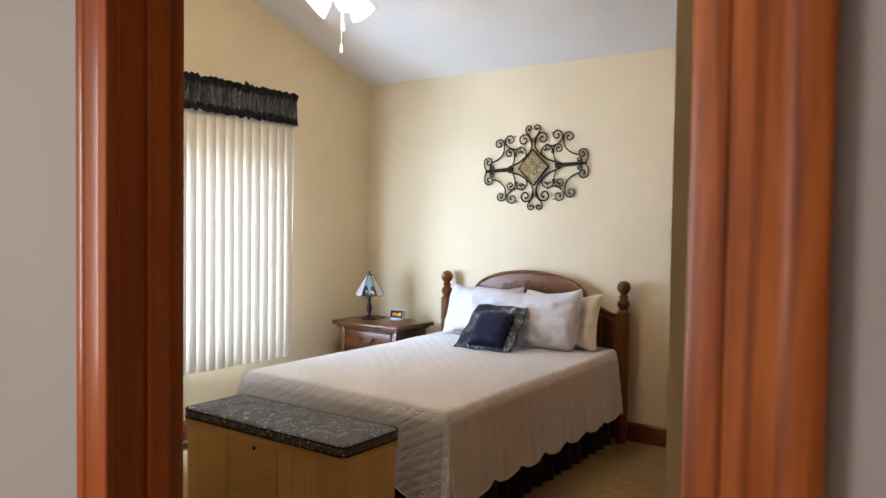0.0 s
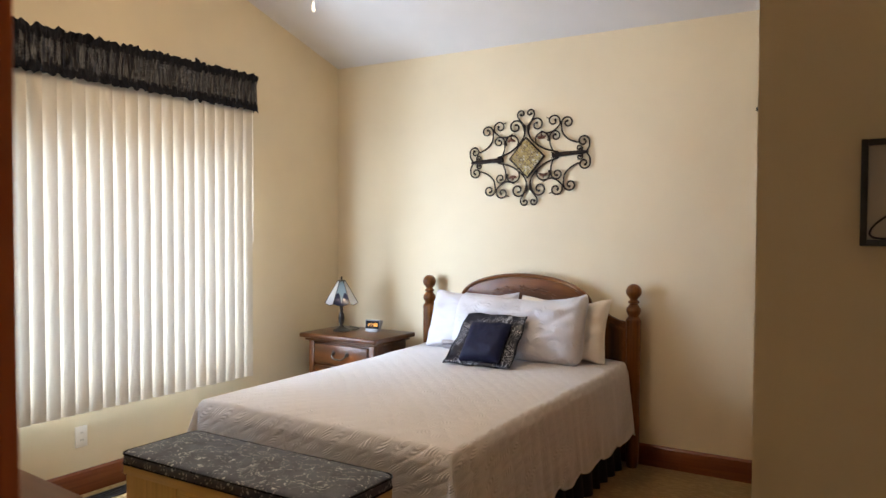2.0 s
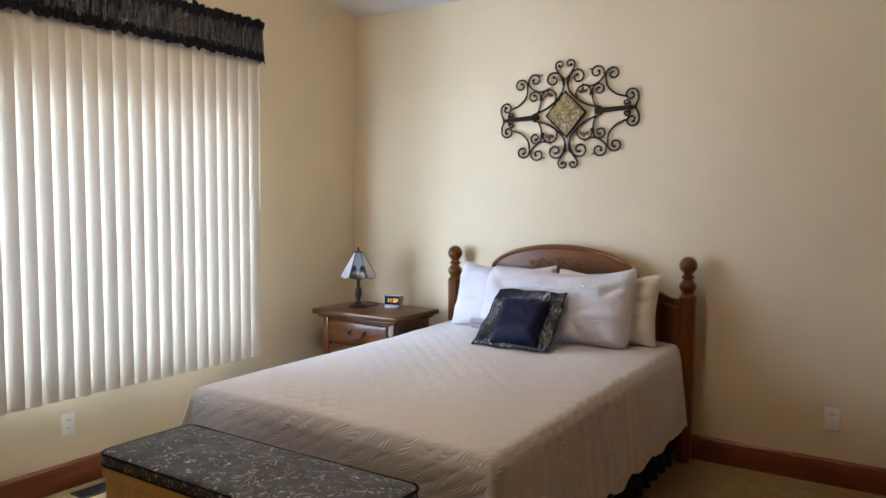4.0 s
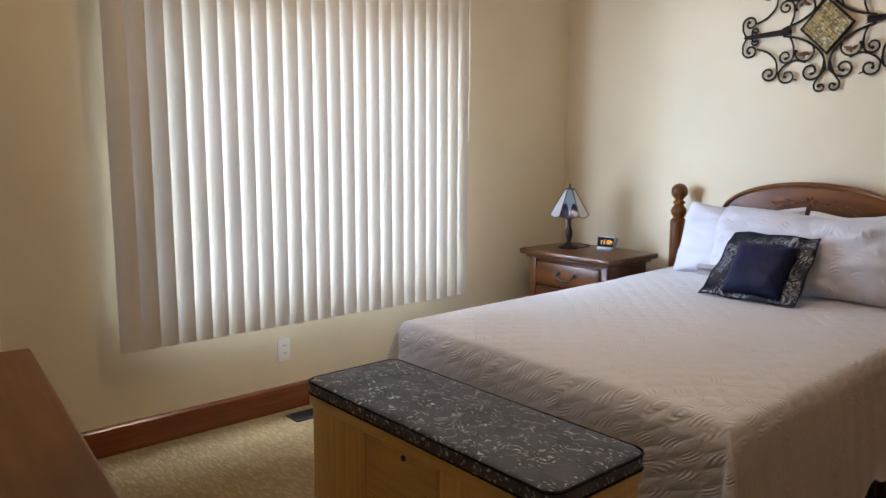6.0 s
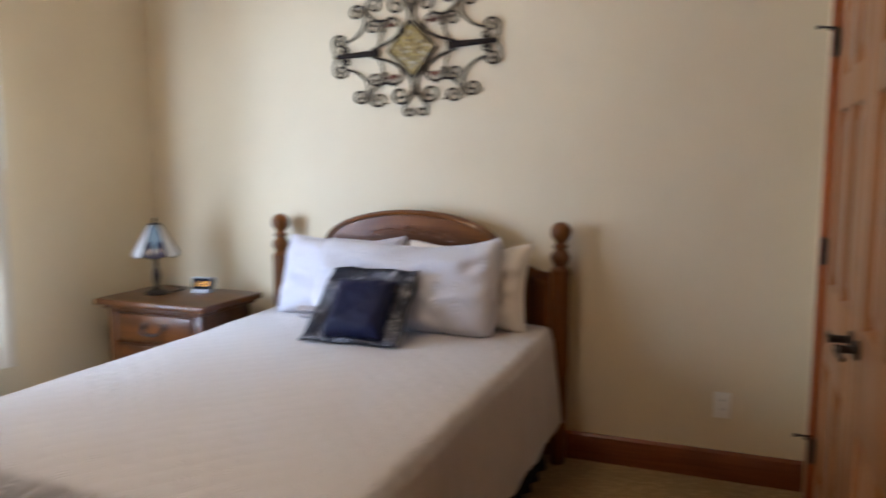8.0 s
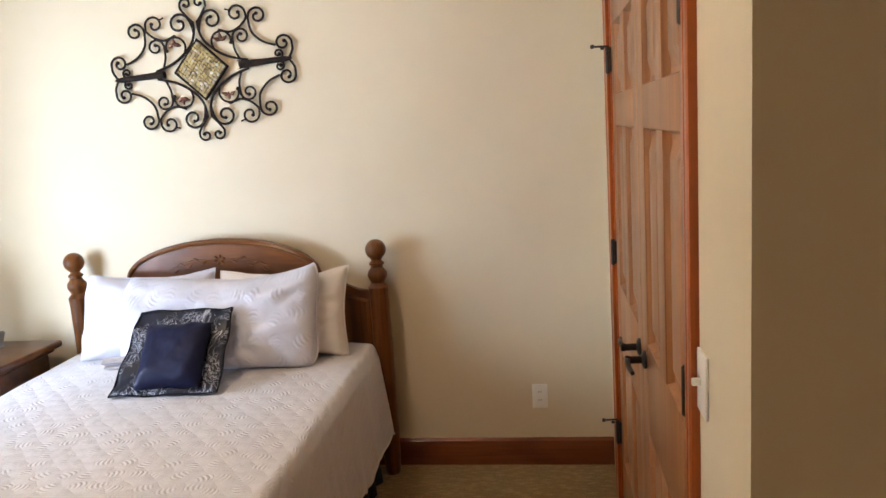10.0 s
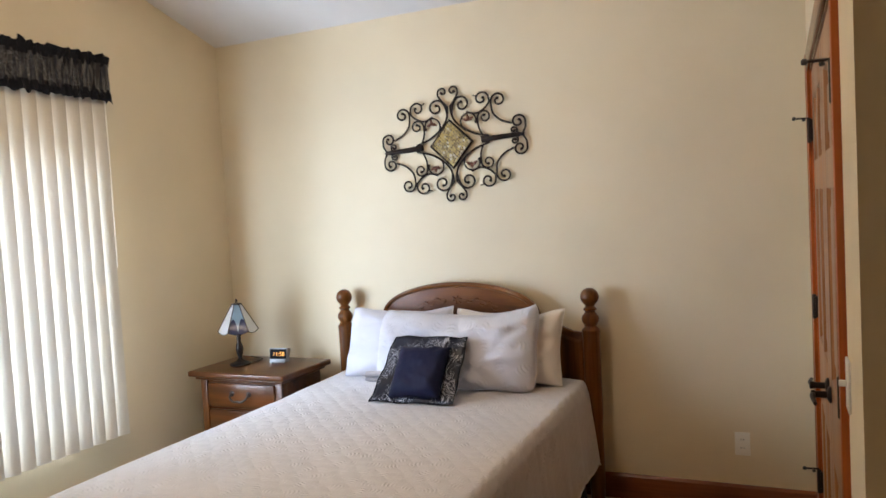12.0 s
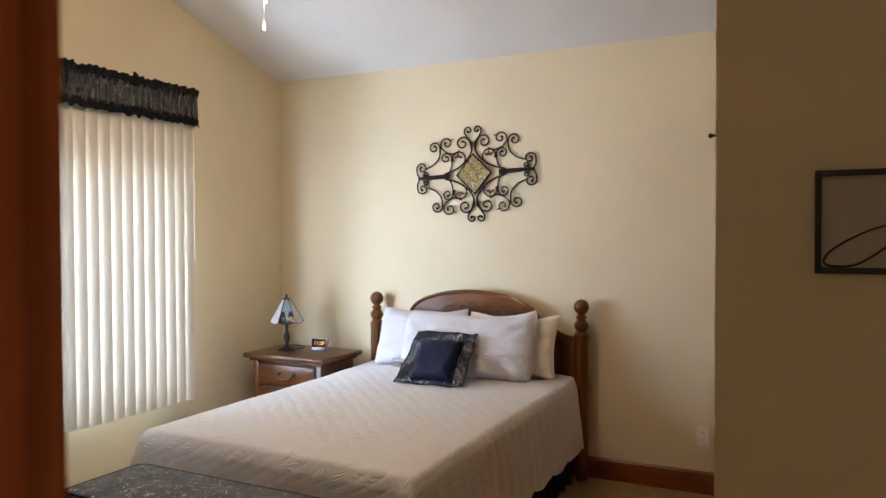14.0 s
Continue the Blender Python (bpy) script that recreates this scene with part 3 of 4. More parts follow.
# ---- closet doors ----
def leaf(name, y0, y1, hinge_side, label):
    """A two-panel door leaf in the closet wall; hinge_side: -1 near y0, 1 near y1."""
    xf = XC + 0.004
    t = tagged(new(name), label, "door", kind="structure")
    st, ms = 0.105, 0.095
    z0, z1 = 0.012, DZ - 0.004
    ym = (y0 + y1) / 2
    bands = [(0.22, 0.68), (0.95, 1.555), (1.67, z1 - 0.12)]
    for a, b in ((y0, y0 + st), (y1 - st, y1)):
        part("stile", box((xf, a, z0), (xf + 0.035, b, z1), 0.002), M_DOOR, t)
    for a, b in [(z0, bands[0][0]), (bands[0][1], bands[1][0]), (bands[1][1], bands[2][0]), (bands[2][1], z1)]:
        part("rail", box((xf, y0 + st + 0.0005, a), (xf + 0.035, y1 - st - 0.0005, b), 0.002), M_DOOR, t)
    for a, b in bands:
        part("muntin", box((xf, ym - ms / 2, a + 0.0005), (xf + 0.035, ym + ms / 2, b - 0.0005), 0.002), M_DOOR, t)
        for ya, yb in ((y0 + st + 0.0005, ym - ms / 2 - 0.0005), (ym + ms / 2 + 0.0005, y1 - st - 0.0005)):
            bm = bmesh.new()
            rings = []
            for inset, depth in ((0.0, 0.003), (0.008, 0.020), (0.020, 0.022), (0.055, 0.008), (0.062, 0.006)):
                rings.append([bm.verts.new((xf + depth, y, z)) for y, z in ((ya + inset, a + inset), (yb - inset, a + inset), (yb - inset, b - inset), (ya + inset, b - inset))])
            for r, q in zip(rings, rings[1:]):
                for i in range(4):
                    bm.faces.new((r[i], r[(i + 1) % 4], q[(i + 1) % 4], q[i]))
            bm.faces.new(rings[-1])
            part("panel", bm, M_DOOR, t, smooth=20)
    hy = y0 - 0.001 if hinge_side < 0 else y1 + 0.001
    for z in (0.305, 1.06, 1.80):
        h = part("hinge", lathe([(0.005, -0.052), (0.0085, -0.048), (0.0085, 0.048), (0.005, 0.052)], 12, (XC - 0.010, hy, z)), M_BRONZE, t, "dark bronze hinge")
        part("hinge_plate", box((XC - 0.006, hy - 0.012, z - 0.045), (XC + 0.0035, hy + 0.012, z + 0.045)), M_BRONZE, h)
    for z in (0.36, 1.85):
        s = part("hinge_stop", rod([(XC - 0.01, hy, z), (XC - 0.062, hy - hinge_side * 0.012, z + 0.002)], 0.004, 8), M_BRONZE, t, "hinge pin door stop")
        part("bumper", lathe([(0.004, 0), (0.008, 0.002), (0.008, 0.010), (0.005, 0.014)], 10), M_SLOT, s).matrix_local = Matrix.Translation((XC - 0.060, hy - hinge_side * 0.012, z + 0.002)) @ Euler((0, radians(-90), 0)).to_matrix().to_4x4()
        part("bumper", lathe([(0.004, 0), (0.007, 0.002), (0.007, 0.008), (0.004, 0.010)], 10), M_SLOT, s).matrix_local = Matrix.Translation((XC - 0.030, hy - hinge_side * 0.012, z - 0.012))
    LZ = 0.89
    ly = y1 - 0.06 if hinge_side < 0 else y0 + 0.06
    lv = part("lever", lathe([(0.027, 0), (0.027, 0.006), (0.022, 0.010), (0.011, 0.013), (0.011, 0.045), (0.013, 0.050), (0.013, 0.058), (0.009, 0.060)], 18), M_BRONZE, t, "dark bronze lever handle")
    lv.matrix_local = Matrix.Translation((xf, ly, LZ)) @ Euler((0, radians(-90), 0)).to_matrix().to_4x4()
    d = -1 if hinge_side < 0 else 1
    part("grip", rod(smooth_path([(XC - 0.048, ly, LZ), (XC - 0.052, ly + d * 0.03, LZ + 0.003), (XC - 0.050, ly + d * 0.07, LZ - 0.002), (XC - 0.046, ly + d * 0.105, LZ - 0.004)]), 0.008, 8, taper=lambda s: 1.1 - 0.3 * s), M_BRONZE, t)
    return t


DM = (DY0 + DY1) / 2
leaf("door_1", DY0 + 0.022, DM - 0.0015, -1, "closed knotty-wood six-panel closet door leaf with lever")
leaf("door_2", DM + 0.0015, DY1 - 0.022, 1, "closed knotty-wood six-panel closet door leaf beside bed wall")
cf = tagged(new("door_frame_2"), "red-brown wooden casing round the closet doors", "door frame", kind="structure")


def side_casing(y0, sign):
    prof = [(XC - o, y0 + sign * a) for a, o in casing_profile(0.075, 0.018)]
    return prism(prof, 0.0, DZ + 0.08, 2)


part("casing", side_casing(DY0 + 0.012, -1), M_TRIM, cf, smooth=25)
part("casing", side_casing(DY1 - 0.012, 1), M_TRIM, cf, smooth=25)
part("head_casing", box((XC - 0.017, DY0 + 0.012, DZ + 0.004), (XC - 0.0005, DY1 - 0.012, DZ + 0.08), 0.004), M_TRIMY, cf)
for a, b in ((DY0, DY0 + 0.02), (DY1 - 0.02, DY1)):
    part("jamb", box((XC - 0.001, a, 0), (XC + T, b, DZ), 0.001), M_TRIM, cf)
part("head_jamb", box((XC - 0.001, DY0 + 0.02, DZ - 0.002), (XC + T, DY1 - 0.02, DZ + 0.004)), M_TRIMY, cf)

# ---- floor register ----
reg = thing("floor_register", (-3.99, 3.12, 0.0), "dark brown metal floor register in the carpet", "floor vent")
bm = box((-0.055, -0.155, 0), (-0.043, 0.155, 0.007), 0.001)
for lo, hi in (((0.043, -0.155, 0), (0.055, 0.155, 0.007)), ((-0.043, -0.155, 0), (0.043, -0.143, 0.007)), ((-0.043, 0.143, 0), (0.043, 0.155, 0.007))):
    box(lo, hi, 0.001, into=bm)
part("frame", bm, M_BRONZE, reg)
part("backing", box((-0.043, -0.143, 0.0), (0.043, 0.143, 0.002)), M_SLOT, reg)
for i in range(18):
    y = -0.135 + i * 0.27 / 17
    part("slat", box((-0.042, y - 0.003, 0.002), (0.042, y + 0.003, 0.006)), M_BRONZE, reg)

# ---- bed ----
BX0, BX1, BY0, BY1, BZ = -3.222, -1.768, 3.045, 5.03, 0.632
BC = (BX0 + BX1) / 2
bed = thing("bed", (-2.477, 5.068, 0), "stained pine bed with arched headboard and ball-topped posts", "bed")
PX = 0.737
post_prof = [(0.030, 0.0), (0.036, 0.02), (0.040, 0.10), (0.042, 0.25), (0.040, 0.40), (0.044, 0.47), (0.044, 0.86), (0.046, 0.885), (0.046, 0.900), (0.036, 0.912), (0.030, 0.920), (0.035, 0.930),
             (0.043, 0.945), (0.045, 0.957), (0.042, 0.970), (0.033, 0.982), (0.026, 0.992), (0.027, 0.998), (0.034, 1.003), (0.034, 1.010), (0.025, 1.018), (0.022, 1.024), (0.028, 1.030)]
post_prof += [(0.047 * math.sin(a), 1.070 - 0.047 * math.cos(a)) for a in [radians(d) for d in range(38, 178, 12)]]
for x in (-PX, PX):
    part("post", lathe(post_prof, 28, (x, 0, 0)), M_PINEZ, bed, "turned post with a ball finial")


def head_outline(n=28):
    pts = [(-PX + 0.03, 0.30)]
    right = [(PX - 0.03, 0.885), (PX - 0.09, 0.892), (PX - 0.14, 0.912), (PX - 0.185, 0.94), (PX - 0.215, 0.962), (PX - 0.245, 0.966), (PX - 0.262, 0.975)]
    arch = [(0.47 * math.cos(a), 0.975 + 0.178 * math.sin(a)) for a in [math.pi * i / n for i in range(1, n)]]
    pts += [(-x, z) for x, z in right] + list(reversed(arch)) + list(reversed(right)) + [(PX - 0.03, 0.30)]
    return pts


part("headboard_panel", prism(head_outline(), -0.014, 0.016, 1, 0.003), M_PINE, bed, smooth=12)
rim = [(0.455 * math.cos(a), -0.018, 0.972 + 0.165 * math.sin(a)) for a in [math.pi * i / 40 for i in range(41)]]
part("arch_molding", rod(rim, 0.009, 8), M_PINE, bed)
for s in (-1, 1):
    bm = bmesh.new()
    rings = []
    for inset, y in ((0, -0.0145), (0.012, -0.022), (0.02, -0.022), (0.05, -0.016)):
        rings.append([bm.verts.new((x, y, z)) for x, z in ((s * (0.50 + inset), 0.5 + inset), (s * (0.69 - inset), 0.5 + inset), (s * (0.69 - inset), 0.845 - inset), (s * (0.50 + inset), 0.90 - inset))])
    for r, q in zip(rings, rings[1:]):
        for i in range(4):
            bm.faces.new((r[i], r[(i + 1) % 4], q[(i + 1) % 4], q[i]))
    bm.faces.new(rings[-1])
    part("raised_panel", bm, M_PINEZ, bed, smooth=20)
# carved spray in the arch: a flower between two leafy stems
for k in range(6):
    a = math.pi / 3 * k + 0.3
    pth = [(0.006 * math.cos(a), -0.0135, 1.055 + 0.006 * math.sin(a)), (0.020 * math.cos(a), -0.016, 1.055 + 0.016 * math.sin(a)), (0.034 * math.cos(a), -0.0135, 1.055 + 0.026 * math.sin(a))]
    part("carving", rod(smooth_path(pth, 4), 0.007, 6, taper=lambda t: 0.3 + 2.6 * t * (1 - t)), M_PINE, bed)
for s in (-1, 1):
    stem = [(s * 0.035, -0.013, 1.050), (s * 0.10, -0.014, 1.058), (s * 0.17, -0.014, 1.046), (s * 0.24, -0.013, 1.018)]
    part("carving", rod(smooth_path(stem, 4), 0.003, 6), M_PINE, bed)
    for k in range(5):
        x0, z0, up = 0.06 + 0.036 * k, 1.056 - 0.006 * k - 0.001 * k * k, 1 if k % 2 else -1
        pth = [(s * x0, -0.013, z0), (s * (x0 + 0.016), -0.016, z0 + up * 0.012), (s * (x0 + 0.036), -0.013, z0 + up * 0.014)]
        part("carving", rod(smooth_path(pth, 4), 0.006, 6, taper=lambda t: 0.25 + 2.8 * t * (1 - t)), M_PINE, bed)
part("mattress", box((BX0 + 0.03 + 2.477, BY0 + 0.04 - 5.068, 0.36), (BX1 - 0.03 + 2.477, BY1 - 0.03 - 5.068, 0.585), 0.05, 4), M_PILLOW, bed)
part("box_spring", box((BX0 + 0.04 + 2.477, BY0 + 0.05 - 5.068, 0.16), (BX1 - 0.04 + 2.477, BY1 - 0.04 - 5.068, 0.36), 0.01), M_PILLOW, bed)
for x in (BX0 + 0.12, BX1 - 0.12):
    for y in (BY0 + 0.15, BY1 - 0.2):
        part("leg", lathe([(0.025, 0), (0.03, 0.01), (0.03, 0.16)], 14, (x + 2.477, y - 5.068, 0)), M_BRONZE, bed)

# pleated bed skirt
skirt = thing("bed_skirt", (BC, 4.0, 0), "black gathered bed skirt down to the carpet", "bed skirt")
hw, y_f, y_b = (BX1 - BX0) / 2 - 0.035, BY0 + 0.045 - 4.0, BY1 - 0.05 - 4.0


def skirt_f(u, v):
    run = [(-hw, y_b), (-hw, y_f), (hw, y_f), (hw, y_b)]
    ls = [math.dist(a, b) for a, b in zip(run, run[1:])]
    s = u * sum(ls)
    for (a, b), l, nrm in zip(zip(run, run[1:]), ls, ((-1, 0), (0, -1), (1, 0))):
        if s <= l + 1e-6:
            break
        s -= l
    t = min(1, s / l)
    x, y = a[0] + (b[0] - a[0]) * t, a[1] + (b[1] - a[1]) * t
    w = (1 - v) * (0.018 + 0.018 * math.sin(u * 260 + 2 * noise.noise(Vector((u * 40, 0, 0)))))
    return Vector((x + nrm[0] * w, y + nrm[1] * w, 0.006 + v * 0.352))


part("skirt_cloth", sheet(520, 4, skirt_f), M_SKIRT, skirt, smooth=70)

# bedspread
spread = thing("bedspread", (BC, 4.0, 0), "taupe quilted bedspread with scalloped hem draped over the bed", "bedspread")
HX, YF, YK = (BX1 - BX0) / 2, BY0 - 4.0, BY1 - 4.0
DROP = 0.43
ROUND = 0.026                                   # radius of the mattress edge


def half_width(py):
    """The spread pulls in a little towards the foot corner beside the walkway."""
    return HX * (1 - 0.045 * math.exp(-(py - YF) / 0.12))


def drape_f(u, v):
    ox = (2 * u - 1) * (HX + DROP)
    oy = YK - v * (YK - YF + DROP)
    ex, ey = max(0.0, abs(ox) - HX), max(0.0, YF - oy)
    sx = 1 if ox > 0 else -1
    px, py = max(-HX, min(HX, ox)), max(YF, oy)
    hx = half_width(py) if ox > 0 else HX
    sag = (0.018 + 0.014 * px / HX) * math.exp(-(py - YF) / 0.16)
    e = max(ex, ey)
    crown = 0.012 * (1 - (px / HX) ** 4) + 0.02 * max(0, (py - 0.35)) + 0.004 * noise.noise(Vector((px * 4, py * 4, 0)))
    if e <= 0:
        edge = min(HX - abs(px), py - YF)
        z = BZ + crown - ROUND * (1 - math.sqrt(1 - max(0.0, 1 - edge / ROUND) ** 2)) - 0.004 * math.exp(-edge / 0.09)
        return Vector((px * hx / HX, py, z - sag))
    run = oy if ex >= ey else ox
    k = e / DROP
    scallop = 0.045 * abs(math.sin((run + 0.1) * math.pi / 0.27)) ** 0.7
    d = e * (1 - 0.15 + scallop / DROP)
    fold = noise.noise(Vector((run * 5.5, 3.0 + sx, 0))) + 0.5 * noise.noise(Vector((run * 12, 7.0, k)))
    out = 0.012 * (1 - math.exp(-d / 0.012)) + 0.035 * k + 0.022 * k * fold
    if ex > 0 and ey > 0:
        th = math.atan2(ey, ex)
        flare = math.sin(2 * th) * 0.085 * k
        return Vector((sx * (hx + (out + flare) * math.cos(th) ** 0.8), YF - (out * 0.8 + flare) * math.sin(th) ** 0.8, BZ - 0.006 - ROUND - sag - d))
    if ex > 0:
        return Vector((sx * (hx + out), py, BZ - 0.006 - ROUND - sag + crown * 0.4 - d))
    return Vector((px * hx / HX, YF - 0.010 * (1 - math.exp(-d / 0.01)) - 0.012 * k - 0.006 * k * fold, BZ - 0.006 - ROUND - sag - d))


for nm, pts in (("hem_binding", [(0.0, j / 120) for j in range(121)]), ("hem_binding", [(i / 140, 1.0) for i in range(141)]), ("hem_binding", [(1.0, j / 120) for j in range(121)])):
    part(nm, rod([drape_f(u, v) for u, v in pts], 0.0045, 6), M_SPREAD, spread, "rolled scalloped hem binding", smooth=80)
sp = part("spread_cloth", sheet(230, 250, drape_f), M_SPREAD, spread, smooth=80)
so = sp.modifiers.new("thickness", "SOLIDIFY")
so.thickness, so.offset = 0.006, -1


# ---- pillows ----
OUTLINES = {}


def pillow_mesh(w, h, t, flange=0.0, seed=1, sag=0.0, n=40, crease=0.011, pinch=0.07, slump=0.0, taper=0.0, corner=0.03, ear_gain=1.0):
    """A stuffed pillow lying in its own x-z plane, y to the front and back."""
    bm = bmesh.new()
    wi, hi = w / 2 - flange, h / 2 - flange

    def f(side):
        def g(u, v):
            a, b = 2 * u - 1, 2 * v - 1
            x = a * wi * (1 - pinch * 0.7 * (1 - b * b) * abs(a))
            z = b * hi * (1 - pinch * (1 - a * a) * abs(b))
            k = max(0.0, (1 - a ** 4)) ** 0.55 * max(0.0, (1 - b ** 4)) ** 0.55
            wr = crease * noise.noise(Vector((a * 2.5 + seed, b * 2.5, side))) * 2 + 0.5 * crease * noise.noise(Vector((a * 6, b * 6 + seed, side)))
            lift = -sag * (1 - b) * 0.5 * (1 - k)
            soft = 1 - corner * (a * b) ** 4
            x, z = x * soft, z * soft
            x *= 1 - taper * (b + 1) / 2 * (1 if a < 0 else 0.3)
            ang = math.atan2(b, a)
            rim = max(abs(a), abs(b)) ** 3 * k
            wr += crease * 0.7 * rim * math.sin(ang * 13 + seed + 2 * noise.noise(Vector((a * 2, b * 2, seed))))
            top = max(0.0, b + 0.2)
            ear = 0.085 * ear_gain * slump * max(0.0, abs(a) - 0.5) ** 1.5 * top * (1.0 if a > 0 else 0.35)
            dip = -0.018 * slump * math.exp(-((a - 0.15) / 0.45) ** 2) * top
            wr += -0.020 * slump * math.exp(-((a - 0.62 - 0.25 * b) / 0.09) ** 2) * max(0.0, b + 0.3) * side * 0.6
            return Vector((x, side * (t / 2 * k) * (1 + 0.25 * slump * max(0, -b)) + wr * k + 0.05 * slump * top * top, z + ear + dip + lift + 0.008 * noise.noise(Vector((a * 3, b * 3, seed)))))
        return g
    edge = f(1)
    OUTLINES[seed] = [edge(i / 40, 0) for i in range(40)] + [edge(1, i / 40) for i in range(40)] + [edge(1 - i / 40, 1) for i in range(40)] + [edge(0, 1 - i / 40) for i in range(41)]
    for side in (-1, 1):
        sheet(n, n, f(side), into=bm)
    bmesh.ops.remove_doubles(bm, verts=bm.verts[:], dist=0.0008)
    return bm


def stretch(cx, cz):
    """One lower corner of the flange is pulled out sideways."""
    return 0.034 * ((1 - cx) / 2 * (1 - cz) / 2) ** 3 - 0.012 * ((1 - cx) / 2 * (1 + cz) / 2) ** 3


def flange_mesh(w, h, fl, seed=1, wave=0.013):
    wi, hi = w / 2 - fl - 0.004, h / 2 - fl - 0.004

    def f(u, v):
        s = u * 4
        q, t = int(s) % 4, s - int(s)
        t2 = 2 * t - 1
        cx, cz = [(t2, -1), (1, t2), (-t2, 1), (-1, -t2)][q]
        pinch_x = 1 - 0.05 * (1 - cz * cz) * abs(cx)
        pinch_z = 1 - 0.06 * (1 - cx * cx) * abs(cz)
        x, z = cx * wi * pinch_x, cz * hi * pinch_z
        ox, oz = cx * w / 2 - stretch(cx, cz), cz * h / 2
        y = wave * v * math.sin(u * 2 * math.pi * 9 + seed) * (0.6 + noise.noise(Vector((u * 9, seed, 0))))
        return Vector((x + (ox - x) * v, y, z + (oz - z) * v))
    return sheet(160, 4, f)


def pillow(name, at, lean, turn, w, h, t, mat, label, category="pillow", flange=0.0, flange_mat=None, seed=1, roll=0.0, pinch=0.07, crease=0.011, slump=0.4, taper=0.0, body=None, corner=0.03, ear_gain=1.0):
    """at: the middle of the lower edge; lean: degrees back from upright."""
    p = thing(name, at, label, category)
    p.rotation_mode = "XYZ"
    p.rotation_euler = (radians(-lean), radians(roll), radians(turn))
    core = part("cushion_body" if flange else "pillow_body", pillow_mesh(*(body or (w, h)), t, 0.0 if body else flange, seed, pinch=pinch, crease=crease, slump=slump if not flange else 0.0, taper=taper, corner=corner, ear_gain=ear_gain), mat, p, smooth=85)
    core.location = (0.003 if body else 0, -0.02 if body else 0, h / 2 - (0.030 if body else 0))
    if not flange:
        part("edge_seam", rod(OUTLINES[seed], 0.0035, 6), mat, p, smooth=80).location = (0, 0, h / 2)
    if flange:
        fl = part("flange", flange_mesh(w, h, flange, seed), flange_mat or mat, p, smooth=80)
        fl.location = (0, 0, h / 2)
        ring = [(cx * w / 2 - stretch(cx, cz), 0.013 * math.sin(q / 40 * 2 * math.pi * 9 + seed) * (0.6 + noise.noise(Vector((q / 40 * 9, seed, 0)))), cz * h / 2) for q in range(41)
                for cx, cz in [[(2 * (q / 10 % 1) - 1, -1), (1, 2 * (q / 10 % 1) - 1), (1 - 2 * (q / 10 % 1), 1), (-1, 1 - 2 * (q / 10 % 1))][int(q / 10) % 4]]]
        part("piping", rod(ring, 0.0042, 6), M_BLACK, p).location = (0, 0, h / 2)
        sol = fl.modifiers.new("thickness", "SOLIDIFY")
        sol.thickness, sol.offset = 0.004, 0
    return p


ZB = BZ + 0.020
# the open end of the white pillow's case, bunched on the spread
def case_end(u, v):
    a = u * 2 * math.pi
    r = 0.028 + 0.010 * math.sin(3 * a + 1) + 0.006 * math.sin(7 * a) + 0.012 * v
    return Vector((-0.02 - 0.075 * v, 1.5 * r * math.cos(a) - 0.02 * v, 0.034 + 0.75 * r * math.sin(a) * (1 - 0.25 * v)))


white = pillow("pillow", (-2.775, 4.870, ZB - 0.01), 9, 2, 0.68, 0.392, 0.18, M_PILLOW, "white cotton pillow propped against the headboard", seed=2, taper=0.13, pinch=0.10)
part("case_opening", sheet(40, 8, case_end), M_PILLOW, white, "bunched open end of the pillowcase", smooth=80).location = (0.095, -0.30, 0.006)
pillow("pillow", (-2.145, 4.875, ZB - 0.01), 10, -3, 0.62, 0.385, 0.17, M_PILLOW2, "ivory cotton pillow propped against the headboard", seed=5, pinch=0.12, slump=0.35)
sham = pillow("pillow_sham", (-2.375, 4.705, ZB - 0.015), 14, 1, 0.91, 0.418, 0.20, M_SHAM, "long pale quilted pillow sham leaning on two pillows", seed=8, pinch=0.06, slump=0.8, crease=0.017, corner=0.10, ear_gain=1.7)
pillow("accent_cushion", (-2.436, 4.390, ZB + 0.004), 44, 4, 0.398, 0.370, 0.12, M_NAVY, "navy satin cushion with patterned silver-navy flange", "cushion", flange=0.066, flange_mat=M_BROCADE, seed=3, crease=0.003, body=(0.268, 0.292), pinch=0.10)

# ---- blanket chest ----
chest = thing("blanket_chest", (-2.471, 2.675, 0), "blond wood cedar chest with padded grey sprig-patterned lid", "chest")
CW, CD = 0.530, 0.172
def round_rect(hx, hy, r, n=5):
    """Outline of a rectangle with rounded corners, about the origin."""
    pts = []
    for cx, cy, a0 in ((hx - r, hy - r, 0), (-hx + r, hy - r, 90), (-hx + r, -hy + r, 180), (hx - r, -hy + r, 270)):
        pts += [(cx + r * math.cos(radians(a0 + 90 * i / n)), cy + r * math.sin(radians(a0 + 90 * i / n))) for i in range(n + 1)]
    return pts


def padded_lid(hx, hy, r, z0, z1, puff):
    """A stuffed slab with rounded corners, rolled edges and a slightly domed top."""
    bm = bmesh.new()
    rings = []
    for inset, z in ((0.006, z0), (0.0, z0 + 0.010), (0.0, z1 - 0.022), (0.004, z1 - 0.010), (0.013, z1 - 0.003), (0.030, z1), (0.075, z1 + 0.5 * puff), (0.13, z1 + puff)):
        rings.append([bm.verts.new((x, y, z)) for x, y in round_rect(hx - inset, hy - inset, max(0.012, r - inset))])
    for p, q in zip(rings, rings[1:]):
        for i in range(len(p)):
            k = (i + 1) % len(p)
            bm.faces.new((p[i], p[k], q[k], q[i]))
    bm.faces.new(rings[-1])
    bm.faces.new(list(reversed(rings[0])))
    return bm


